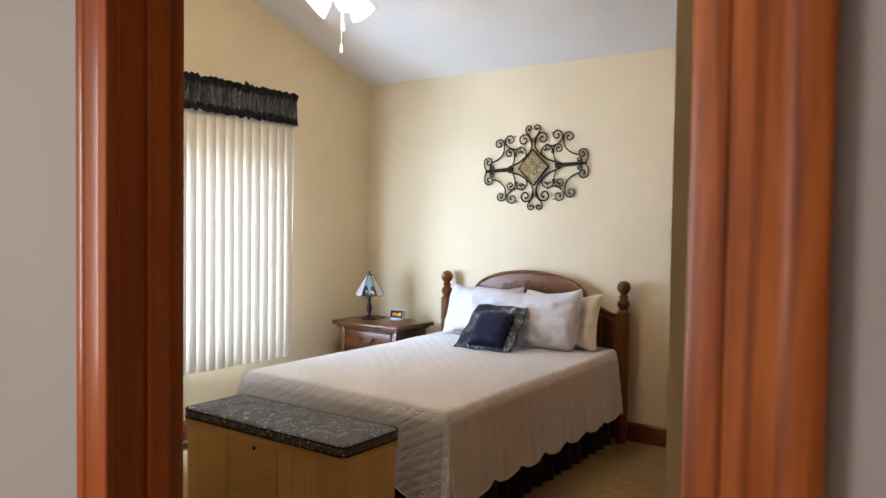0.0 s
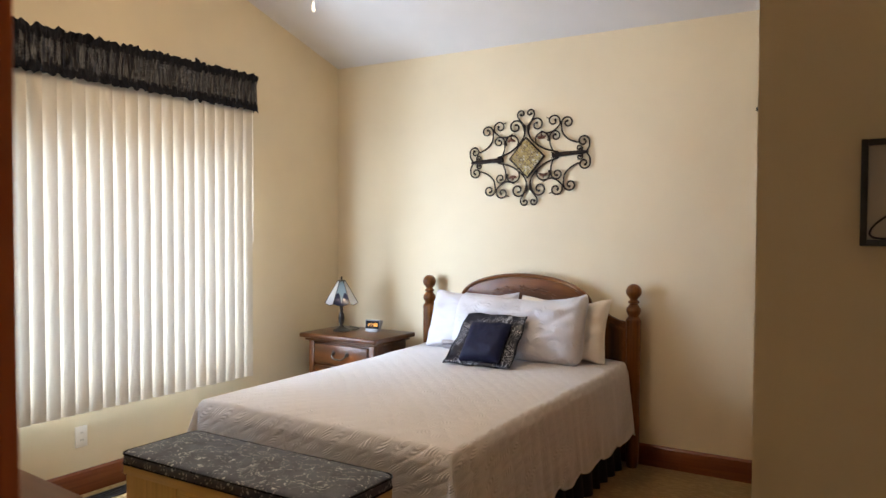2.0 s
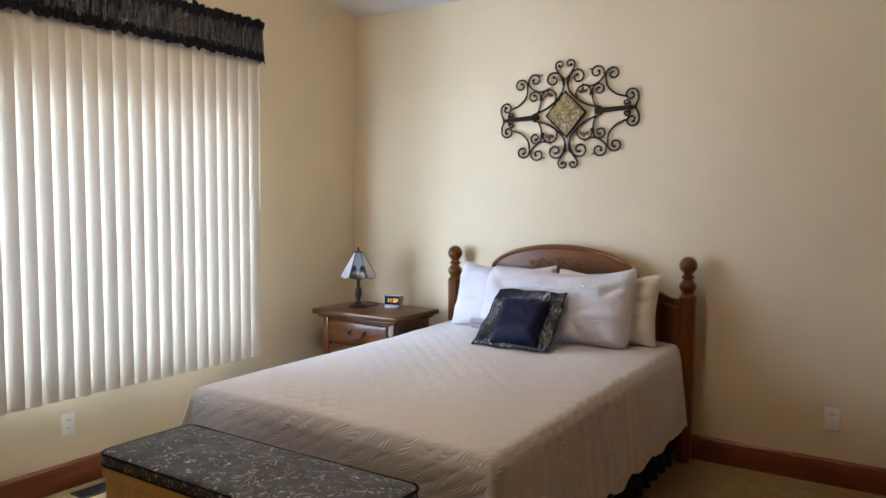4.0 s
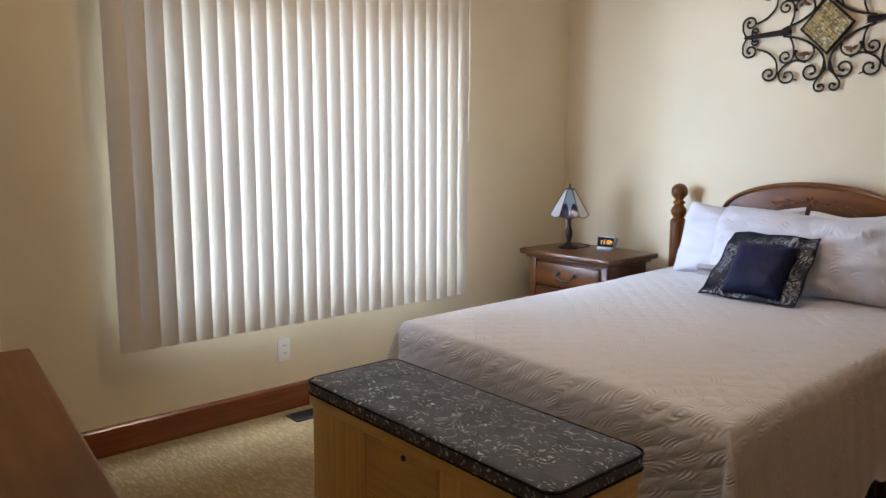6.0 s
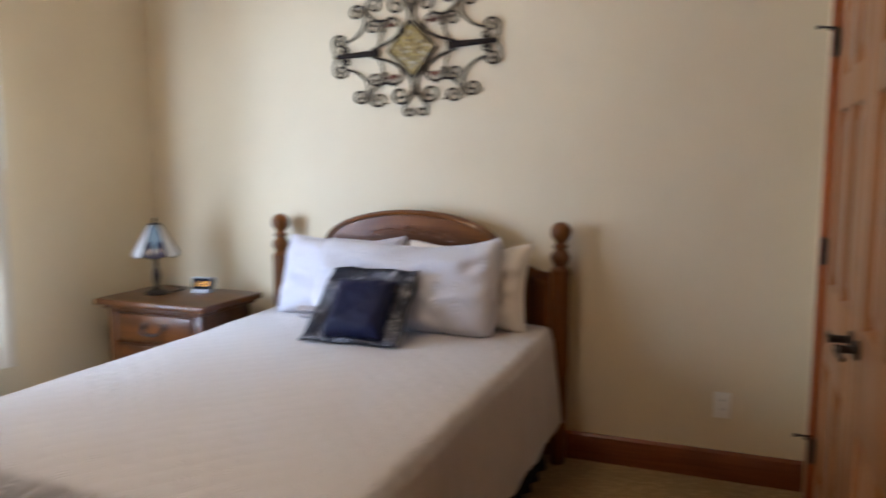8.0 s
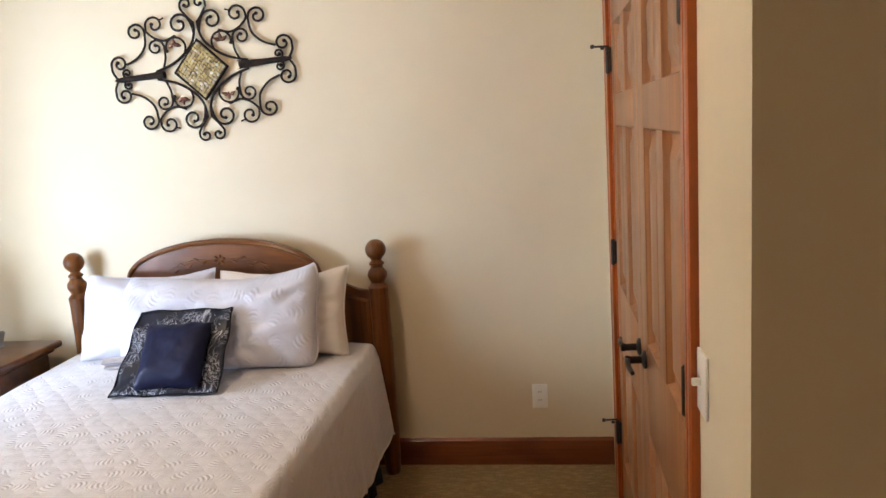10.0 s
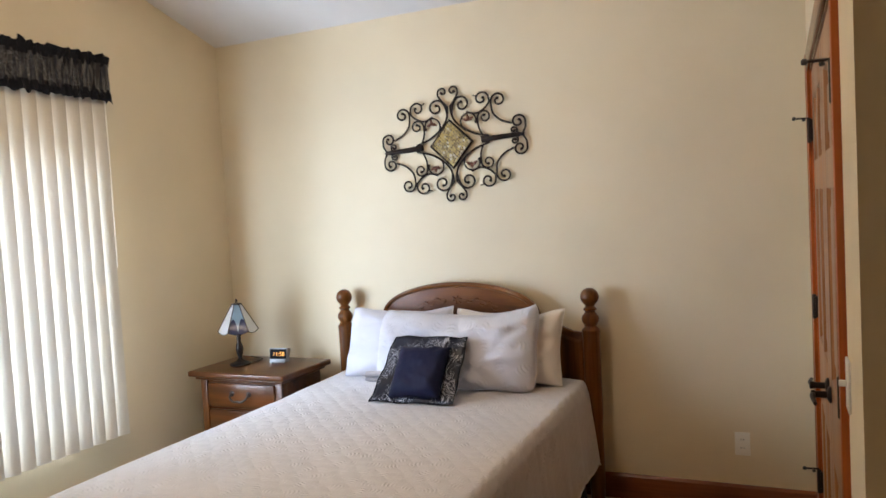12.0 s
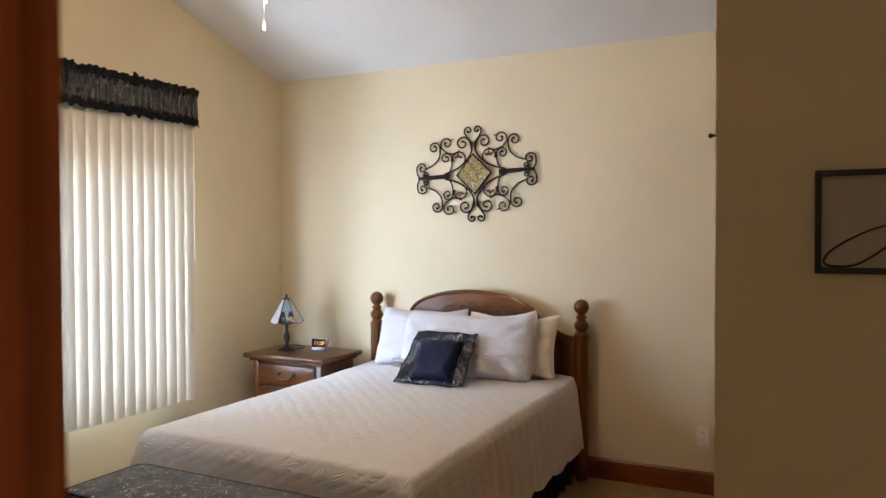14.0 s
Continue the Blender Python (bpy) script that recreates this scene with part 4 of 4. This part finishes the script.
part("lid_pad", padded_lid(0.548, 0.192, 0.045, 0.503, 0.556, 0.006), M_SLATE, chest, "padded grey fabric lid with pale leaf sprigs", smooth=60)
for z in (0.5475, 0.509):
    pip = [(x, y, z) for x, y in round_rect(0.5475, 0.1915, 0.045)]
    part("piping", rod(pip + pip[:1], 0.0045, 6), M_BLACK, chest)
part("top_rail", box((-CW - 0.008, -CD - 0.008, 0.462), (CW + 0.008, CD + 0.008, 0.506), 0.004), M_BLONDX, chest)
for a, b in ((-CW, -0.2245), (0.1285, CW)):
    part("front_panel", box((a, -CD, 0.075), (b, -CD + 0.02, 0.461), 0.003), M_BLOND, chest)
cp = part("centre_panel", box((-0.2215, -CD + 0.001, 0.075), (0.1255, -CD + 0.02, 0.461), 0.003), M_BLONDX, chest, "combed centre panel with a lock")
for i in range(44):
    z = 0.082 + i * 0.0086
    part("combed_ridge", box((-0.215, -CD - 0.0012, z - 0.003), (0.119, -CD + 0.0015, z + 0.003)), M_BLONDX, cp, smooth=0)
lk = part("lock", lathe([(0.009, 0), (0.009, 0.004), (0.006, 0.006)], 14), M_BRONZE, chest, "small dark lock")
lk.matrix_local = Matrix.Translation((-0.028, -CD - 0.0005, 0.440)) @ Euler((radians(90), 0, 0)).to_matrix().to_4x4()
part("side_panel", box((-CW, -CD + 0.0205, 0.075), (-CW + 0.02, CD, 0.461), 0.003), M_BLOND, chest)
part("side_panel", box((CW - 0.02, -CD + 0.0205, 0.075), (CW, CD, 0.461), 0.003), M_BLOND, chest)
part("back_panel", box((-CW + 0.0205, CD - 0.02, 0.075), (CW - 0.0205, CD, 0.461), 0.003), M_BLOND, chest)
part("bottom", box((-CW + 0.02, -CD + 0.02, 0.075), (CW - 0.02, CD - 0.02, 0.09)), M_BLOND, chest)
part("plinth", box((-CW + 0.012, -CD + 0.012, 0.0), (CW - 0.012, CD - 0.012, 0.0745), 0.004), M_BLONDX, chest)

# ---- nightstand ----
ns = thing("nightstand", (-3.645, 4.795, 0), "stained pine nightstand with drawers and bail pulls", "nightstand")
NW, ND = 0.288, 0.19
part("top", box((-0.338, -0.24, 0.672), (0.338, 0.235, 0.705), 0.010, 4), M_NIGHT, ns)
part("cove", box((-0.310, -0.212, 0.652), (0.310, 0.21, 0.6715), 0.008, 3), M_NIGHT, ns)
for x in (-NW, NW - 0.045):
    part("corner_post", box((x, -ND, 0.07), (x + 0.045, -ND + 0.05, 0.6515), 0.004), M_NIGHTZ, ns)
for x in (-NW + 0.003, NW - 0.021):
    part("side_panel", box((x, -ND + 0.0505, 0.07), (x + 0.018, ND, 0.6515), 0.002), M_NIGHT, ns)
part("back_panel", box((-NW + 0.022, ND - 0.012, 0.07), (NW - 0.022, ND, 0.6515)), M_NIGHT, ns)
part("base", box((-NW - 0.012, -ND - 0.012, 0), (NW + 0.012, ND + 0.005, 0.0695), 0.006, 3), M_NIGHT, ns)
part("carcass", box((-NW + 0.046, -ND + 0.02, 0.0705), (NW - 0.046, ND - 0.013, 0.651)), M_NIGHT, ns)
for z0, z1 in ((0.495, 0.635), (0.295, 0.480), (0.090, 0.280)):
    d = part("drawer_front", box((-NW + 0.052, -ND - 0.004, z0), (NW - 0.052, -ND + 0.0195, z1), 0.007, 3), M_NIGHT, ns)
    zc = (z0 + z1) / 2
    bail = [(-0.060, -0.012, 0.014), (-0.057, -0.028, -0.006), (-0.026, -0.033, -0.025), (0.0, -0.035, -0.022), (0.026, -0.033, -0.025), (0.057, -0.028, -0.006), (0.060, -0.012, 0.014)]
    part("pull", rod(smooth_path([(x, y - ND, z + zc) for x, y, z in bail]), 0.0062, 8), M_BRONZE, d, "dark bail pull")
    for x in (-0.060, 0.060):
        part("pull_rosette", lathe([(0.017, 0), (0.016, 0.003), (0.008, 0.006), (0.007, 0.014)], 14), M_BRONZE, d).matrix_local = Matrix.Translation((x, -ND - 0.0045, zc + 0.014)) @ Euler((radians(90), 0, 0)).to_matrix().to_4x4()

# ---- table lamp ----
lamp = thing("table_lamp", (-3.785, 4.785, 0.705), "bronze table lamp with stained glass pyramid shade", "lamp", turn=40)
part("base", lathe([(0.062, 0), (0.064, 0.006), (0.058, 0.012), (0.040, 0.018), (0.022, 0.026), (0.013, 0.036)], 24), M_BRONZE, lamp)
part("stem", lathe([(0.012, 0.035), (0.011, 0.045), (0.018, 0.065), (0.022, 0.09), (0.019, 0.115), (0.010, 0.140), (0.012, 0.150), (0.013, 0.160), (0.008, 0.170), (0.006, 0.20), (0.006, 0.36)], 18), M_BRONZE, lamp)
part("finial", lathe([(0.012, 0.358), (0.012, 0.364), (0.005, 0.368), (0.008, 0.378), (0.006, 0.388), (0.001, 0.395)], 14), M_BRONZE, lamp)
R0, R1, Z0, Z1 = 0.116, 0.026, 0.205, 0.362
shade = part("shade_cap", lathe([(0.030, Z1 - 0.003), (0.028, Z1 + 0.003), (0.012, Z1 + 0.006)], 16), M_BRONZE, lamp, "bronze shade cap and seams")
for k in range(6):
    a0, a1 = math.pi / 3 * k, math.pi / 3 * (k + 1)

    def at(s, h, a0=a0, a1=a1, lift=0.0):
        r = R0 + (R1 - R0) * h + lift
        p0, p1 = Vector((r * math.cos(a0), r * math.sin(a0), 0)), Vector((r * math.cos(a1), r * math.sin(a1), 0))
        dip = -0.014 * math.sin(math.pi * s) * max(0, 1 - h * 5)
        return p0.lerp(p1, s) + Vector((0, 0, Z0 + (Z1 - Z0) * h + dip))
    blue = k % 2 == 0
    part("glass_panel", sheet(8, 8, lambda u, v, at=at: at(u, v)), M_GLASSB if blue else M_GLASSW, lamp, smooth=60)
    if blue:
        part("glass_panel", sheet(12, 6, lambda u, v, at=at: at(u, v * (0.06 + 0.42 * math.sin(math.pi * min(1, abs(2 * u - 1) * 0.80)) ** 0.8), lift=0.0015)), M_GLASSN, lamp, "dark navy scalloped glass", smooth=60)
    part("lead_seam", rod([at(0, 0), at(0, 0.5), at(0, 1)], 0.0028, 6), M_BRONZE, lamp)
    part("lead_edge", rod([at(i / 8, 0) for i in range(9)], 0.0022, 6), M_BRONZE, lamp)
part("socket", lathe([(0.014, 0.17), (0.014, 0.22), (0.010, 0.224)], 14), M_BRONZE, lamp)
part("bulb", lathe([(0.010, 0.2245), (0.020, 0.25), (0.026, 0.275), (0.020, 0.298), (0.004, 0.308)], 16), M_WHITE, lamp)
part("cord", rod(smooth_path([(0.06, 0.0, 0.006), (0.10, 0.03, 0.004), (0.13, 0.09, 0.004), (0.10, 0.15, 0.004), (0.06, 0.22, 0.004)]), 0.003, 6), M_SLOT, lamp)

# ---- alarm clock ----
clock = thing("alarm_clock", (-3.585, 4.89, 0.705), "silver digital alarm clock with amber digits", "clock", turn=10)
tilt = Matrix.Rotation(radians(-12), 4, "X")
part("case", prism([(-0.055, 0.0), (0.055, 0.0), (0.050, 0.010), (0.062, 0.070), (0.056, 0.078), (-0.056, 0.078), (-0.062, 0.070), (-0.050, 0.010)], -0.012, 0.030, 1, 0.003), M_SILVER, clock).matrix_local = tilt @ Matrix.Translation((0, 0, 0.004))
part("foot", box((-0.050, -0.022, 0.0), (0.050, 0.040, 0.012), 0.003), M_SILVER, clock)
part("display", box((-0.0530, -0.0150, 0.017), (0.0530, -0.0125, 0.074)), M_DISPLAY, clock, "black display window").matrix_local = tilt


def letters(text, size):
    cu = bpy.data.curves.new("digits", "FONT")
    cu.body, cu.size, cu.align_x, cu.extrude = text, size, "CENTER", 0.0004
    tmp = bpy.data.objects.new("digits", cu)
    scene.collection.objects.link(tmp)
    bpy.context.view_layer.update()
    me = bpy.data.meshes.new_from_object(tmp.evaluated_get(bpy.context.evaluated_depsgraph_get()))
    bpy.data.objects.remove(tmp)
    return me


dg = new("digits", letters("11:58", 0.035))
dg.data.materials.append(M_DIGIT)
dg.parent = clock
dg.matrix_local = tilt @ Matrix.Translation((0.004, -0.0158, 0.034)) @ Euler((radians(90), 0, 0)).to_matrix().to_4x4()

# ---- dresser ----
dresser = thing("dresser", (-2.085, 1.292, 0), "knotty wood chest of drawers against the entry wall", "dresser", turn=-5)
part("top", box((-0.395, -0.24, 0.918), (0.395, 0.24, 0.95), 0.006, 3), M_DRESS, dresser)
part("body", box((-0.375, -0.22, 0.08), (0.375, 0.205, 0.9175), 0.004), M_DRESS, dresser)
part("plinth", box((-0.365, -0.21, 0), (0.365, 0.19, 0.0795), 0.004), M_DRESS, dresser)
for k in range(4):
    z = 0.10 + k * 0.203
    d = part("drawer_front", box((-0.345, 0.2055, z), (0.345, 0.222, z + 0.19), 0.005), M_DRESS, dresser)
    for x in (-0.2, 0.2):
        part("knob", lathe([(0.008, 0), (0.008, 0.012), (0.016, 0.02), (0.014, 0.028), (0.004, 0.03)], 14), M_BRONZE, d).matrix_local = Matrix.Translation((x, 0.2225, z + 0.095)) @ Euler((radians(-90), 0, 0)).to_matrix().to_4x4()

# ---- framed wire art on the closet end wall ----
pic = thing("framed_art", (-0.459, YC, 1.416), "black framed floating glass picture with curved wire lines", "picture")
PW, PH = 0.56, 0.272
for lo, hi in (((0, -0.024, 0), (0.016, 0, PH)), ((PW - 0.016, -0.024, 0), (PW, 0, PH)), ((0.016, -0.024, 0), (PW - 0.016, 0, 0.016)), ((0.016, -0.024, PH - 0.016), (PW - 0.016, 0, PH))):
    part("frame_bar", box(lo, hi, 0.0015), M_SLOT, pic)
M_PGLASS = material("grey_picture_backing", (0.40, 0.35, 0.27), 0.12)
part("backing", box((0.016, -0.010, 0.016), (PW - 0.016, -0.006, PH - 0.016)), M_PGLASS, pic, "glossy tan-grey backing")
lines = [[(0.25, 0.15), (0.13, 0.115), (0.05, 0.07), (0.022, 0.035), (0.04, 0.020), (0.10, 0.026), (0.17, 0.075), (0.25, 0.145), (0.33, 0.2)],
         [(0.175, 0.165), (0.18, 0.20), (0.21, 0.235), (0.26, 0.245), (0.31, 0.22)],
         [(0.31, 0.22), (0.38, 0.10), (0.46, 0.05), (0.53, 0.08)]]
for ln in lines:
    part("wire_line", rod([(p.x, -0.012, p.z) for p in smooth_path([(x, 0, z) for x, z in ln], 8)], 0.0026, 6), M_IRON, pic)

# ---- iron wall scroll ----
art = thing("wall_art", (-2.492, YB - 0.015, 1.918), "wrought iron scroll wall hanging with mosaic diamond centre", "wall art")
U = 0.00121
art.rotation_euler = (0, radians(-2.6), 0)
V = 0.935


def hook(cx, cy, r, a0, turns, spin, r1=0.28):
    n = int(10 * turns) + 3
    return [(cx + r * (1 - (1 - r1) * i / n) * math.cos(a0 + spin * 2 * math.pi * turns * i / n), cy + r * (1 - (1 - r1) * i / n) * math.sin(a0 + spin * 2 * math.pi * turns * i / n)) for i in range(n + 1)]


SCROLLS = [
    ([(8, 186), (28, 210), (48, 240)] + hook(26, 258, 25, -0.3, 0.95, 1), 4.6),          # heart at the tip
    ([(11, 145), (17, 180)] + hook(64, 186, 42, 2.9, 1.2, -1), 5.0),                     # curl beside the heart
    ([(86, 145), (128, 131), (168, 145), (196, 172)] + hook(162, 196, 37, -0.2, 1.1, 1), 4.6),
    ([(150, 224), (138, 214), (122, 219)], 3.2),                                         # its pointed tail
    ([(296, 58), (250, 78), (214, 116), (206, 158)] + hook(242, 177, 36, 3.1, 1.2, -1), 4.8),
    ([(344, 6), (358, 32)] + hook(326, 62, 35, -0.3, 1.2, 1), 4.8),
    ([(154, 20), (138, 62), (136, 98)] + hook(170, 108, 33, 2.9, 1.2, -1), 4.4),
    ([(94, 46), (64, 66)] + hook(92, 100, 40, 3.5, 0.6, -1, 0.92), 4.4),                 # ring round the copper leaves
    ([(182, 16), (140, 28), (104, 42), (62, 70), (26, 108), (11, 145), (8, 190)], 5.2),  # long line from the arm to the heart
    (hook(302, 24, 19, -1.2, 1.1, 1), 4.4),
]
for mx in (1, -1):
    for my in (1, -1):
        for pts, r in SCROLLS:
            pth = smooth_path([(mx * a * U, 0, my * b * U * V) for a, b in pts], 4)
            part("scroll", rod(pth, 0.92 * r * U, 7), M_IRON, art)
            e = pts[-1]
            if len(pts) > 7:
                part("scroll_bead", lathe([(0.001, -7 * U), (6 * U, -4 * U), (8 * U, 0), (6 * U, 4 * U), (0.001, 7 * U)], 8, (mx * e[0] * U, 0, my * e[1] * U * V)), M_IRON, art)
        bm = bmesh.new()
        for k in range(3):
            a = 0.5 + k * 1.1
            c = (mx * (92 + 14 * math.cos(a)) * U, -0.006, my * (94 + 14 * math.sin(a)) * U)
            rod([(c[0] - 14 * U * math.cos(a), c[1], c[2] - 12 * U * math.sin(a)), c, (c[0] + 16 * U * math.cos(a), c[1] - 0.004, c[2] + 16 * U * math.sin(a))], 9 * U, 6, into=bm, taper=lambda t: 0.25 + 2.6 * t * (1 - t))
        part("copper_leaf", bm, M_COPPER, art, "small copper leaf spray")
    arm = [(mx * q * U, -0.004, 0) for q in (150, 190, 240, 300, 330, 352)]
    part("arm", rod(smooth_path(arm, 4), 11 * U, 8, taper=lambda t: 1.25 - 0.5 * t if t < 0.75 else 1.9 - 2.2 * (t - 0.75) - 0.95), M_IRON, art, "thick tapered side arm")
    for s in (-1, 1):
        part("arm_leaf", rod(smooth_path([(mx * 215 * U, -0.006, s * 4 * U), (mx * 180 * U, -0.008, s * 9 * U), (mx * 142 * U, -0.006, s * 15 * U)], 4), 7 * U, 6, taper=lambda t: 1.0 - 0.8 * t), M_IRON, art)
D = 108 * U


def diamond(r):
    return [(-r, 0), (0, -r * 1.06), (r, 0), (0, r * 1.06)]


part("diamond_plate", prism(diamond(D), -0.012, -0.004, 1), M_IRON, art)
bm = bmesh.new()
corners = [Vector((a, -0.014, b)) for a, b in diamond(D - 0.006)]
rod(corners + [corners[0]], 0.0055, 6, into=bm)
part("diamond_frame", bm, M_IRON, art)
bm = bmesh.new()
NM = 12
rm = random.Random(7)
ax_, ay_ = Vector((D - 0.012, 0, (D - 0.012) * 1.06)), Vector((-(D - 0.012), 0, (D - 0.012) * 1.06))
org = Vector((0, 0, -(D - 0.012) * 1.06))
for i in range(NM):
    for j in range(NM):
        g = 0.06
        q = [org + ax_ * min(1, max(0, (i + a + rm.uniform(-0.16, 0.16)) / NM)) + ay_ * min(1, max(0, (j + b + rm.uniform(-0.16, 0.16)) / NM)) for a, b in ((g, g), (1 - g, g), (1 - g, 1 - g), (g, 1 - g))]
        y1 = -0.0145 - rm.uniform(0, 0.003)
        lo = [bm.verts.new((p.x, -0.0118, p.z)) for p in q]
        hi = [bm.verts.new((p.x * 0.997, y1 + rm.uniform(-0.001, 0.001), p.z)) for p in q]
        bm.faces.new(hi)
        for k in range(4):
            bm.faces.new((lo[k], lo[(k + 1) % 4], hi[(k + 1) % 4], hi[k]))
tagged(part("stone_mosaic", bm, M_MOSAIC, art, "tan and gold stone mosaic", smooth=0), kind="stuff")
for x, z in ((-0.27, 0.0), (0.27, 0.0)):
    part("mount", box((x - 0.006, 0.0, z - 0.006), (x + 0.006, 0.015, z + 0.006)), M_IRON, art)

# ---- ceiling fan ----
FX, FY = -2.45, 3.01
fan = thing("ceiling_fan", (FX, FY, ZTOP), "white ceiling fan with lit glass shades and pull chains", "ceiling fan")
zr = 2.72 - ZTOP
part("canopy", lathe([(0.03, -0.13), (0.06, -0.10), (0.075, -0.03), (0.07, 0.02)], 24), M_FANW, fan)
part("downrod", lathe([(0.013, zr + 0.14), (0.013, -0.10)], 12), M_FANW, fan)
part("motor", lathe([(0.03, zr + 0.16), (0.09, zr + 0.13), (0.125, zr + 0.09), (0.13, zr + 0.03), (0.11, zr - 0.01), (0.06, zr - 0.03)][::-1], 32), M_FANW, fan)
part("light_fitter", lathe([(0.02, zr - 0.13), (0.05, zr - 0.12), (0.065, zr - 0.08), (0.06, zr - 0.03)], 24), M_FANW, fan)
for k in range(5):
    a = radians(72 * k + 20)
    outline = [(0.17, -0.045), (0.30, -0.062), (0.58, -0.07), (0.63, -0.055), (0.65, 0.0), (0.63, 0.055), (0.58, 0.07), (0.30, 0.062), (0.17, 0.045)]
    bl = part("blade", prism(outline, -0.004, 0.004, 2, 0.001), M_FANW, fan)
    bl.matrix_local = Matrix.Rotation(a, 4, "Z") @ Matrix.Translation((0, 0, zr + 0.085)) @ Matrix.Rotation(radians(11), 4, "X")
    ir = part("blade_iron", box((0.10, -0.018, zr + 0.074), (0.20, 0.018, zr + 0.080), 0.002), M_FANW, fan)
    ir.matrix_local = Matrix.Rotation(a, 4, "Z")
for k in range(3):
    a = radians(120 * k - 35)
    sm = Matrix.Rotation(a, 4, "Z") @ Matrix.Translation((0.075, 0, zr - 0.085)) @ Matrix.Rotation(radians(-48), 4, "Y")
    part("light_arm", lathe([(0.012, -0.03), (0.020, -0.02), (0.024, 0.0)][::-1], 16), M_FANW, fan).matrix_local = sm
    bm = bmesh.new()
    lathe([(0.026, 0.0), (0.045, -0.025), (0.058, -0.065), (0.068, -0.095)], 24, into=bm)
    bmesh.ops.delete(bm, geom=[f for f in bm.faces if len(f.verts) > 4], context="FACES_ONLY")
    sh = part("glass_shade", bm, M_SHADE, fan, "lit frosted glass bell shade", smooth=60)
    sh.matrix_local = sm
    sh.modifiers.new("thickness", "SOLIDIFY").thickness = 0.003
    p = Matrix.Translation((FX, FY, ZTOP)) @ sm @ Vector((0, 0, -0.12))
    point_light("fan_bulb_light", p, FAN_W, (1.0, 0.82, 0.57), 0.055)
for (x, y), z_end in (((0.015, -0.02), 2.335), ((-0.02, 0.03), 2.46)):
    z = z_end - ZTOP
    ch = part("pull_chain", rod([(x, y, zr - 0.12), (x, y, z + 0.04)], 0.0025, 6), M_STEEL, fan)
    part("chain_fob", lathe([(0.002, z + 0.045), (0.004, z + 0.04), (0.0075, z + 0.015), (0.007, z + 0.004), (0.002, z)][::-1], 12, (x, y, 0)), M_FANW, ch)
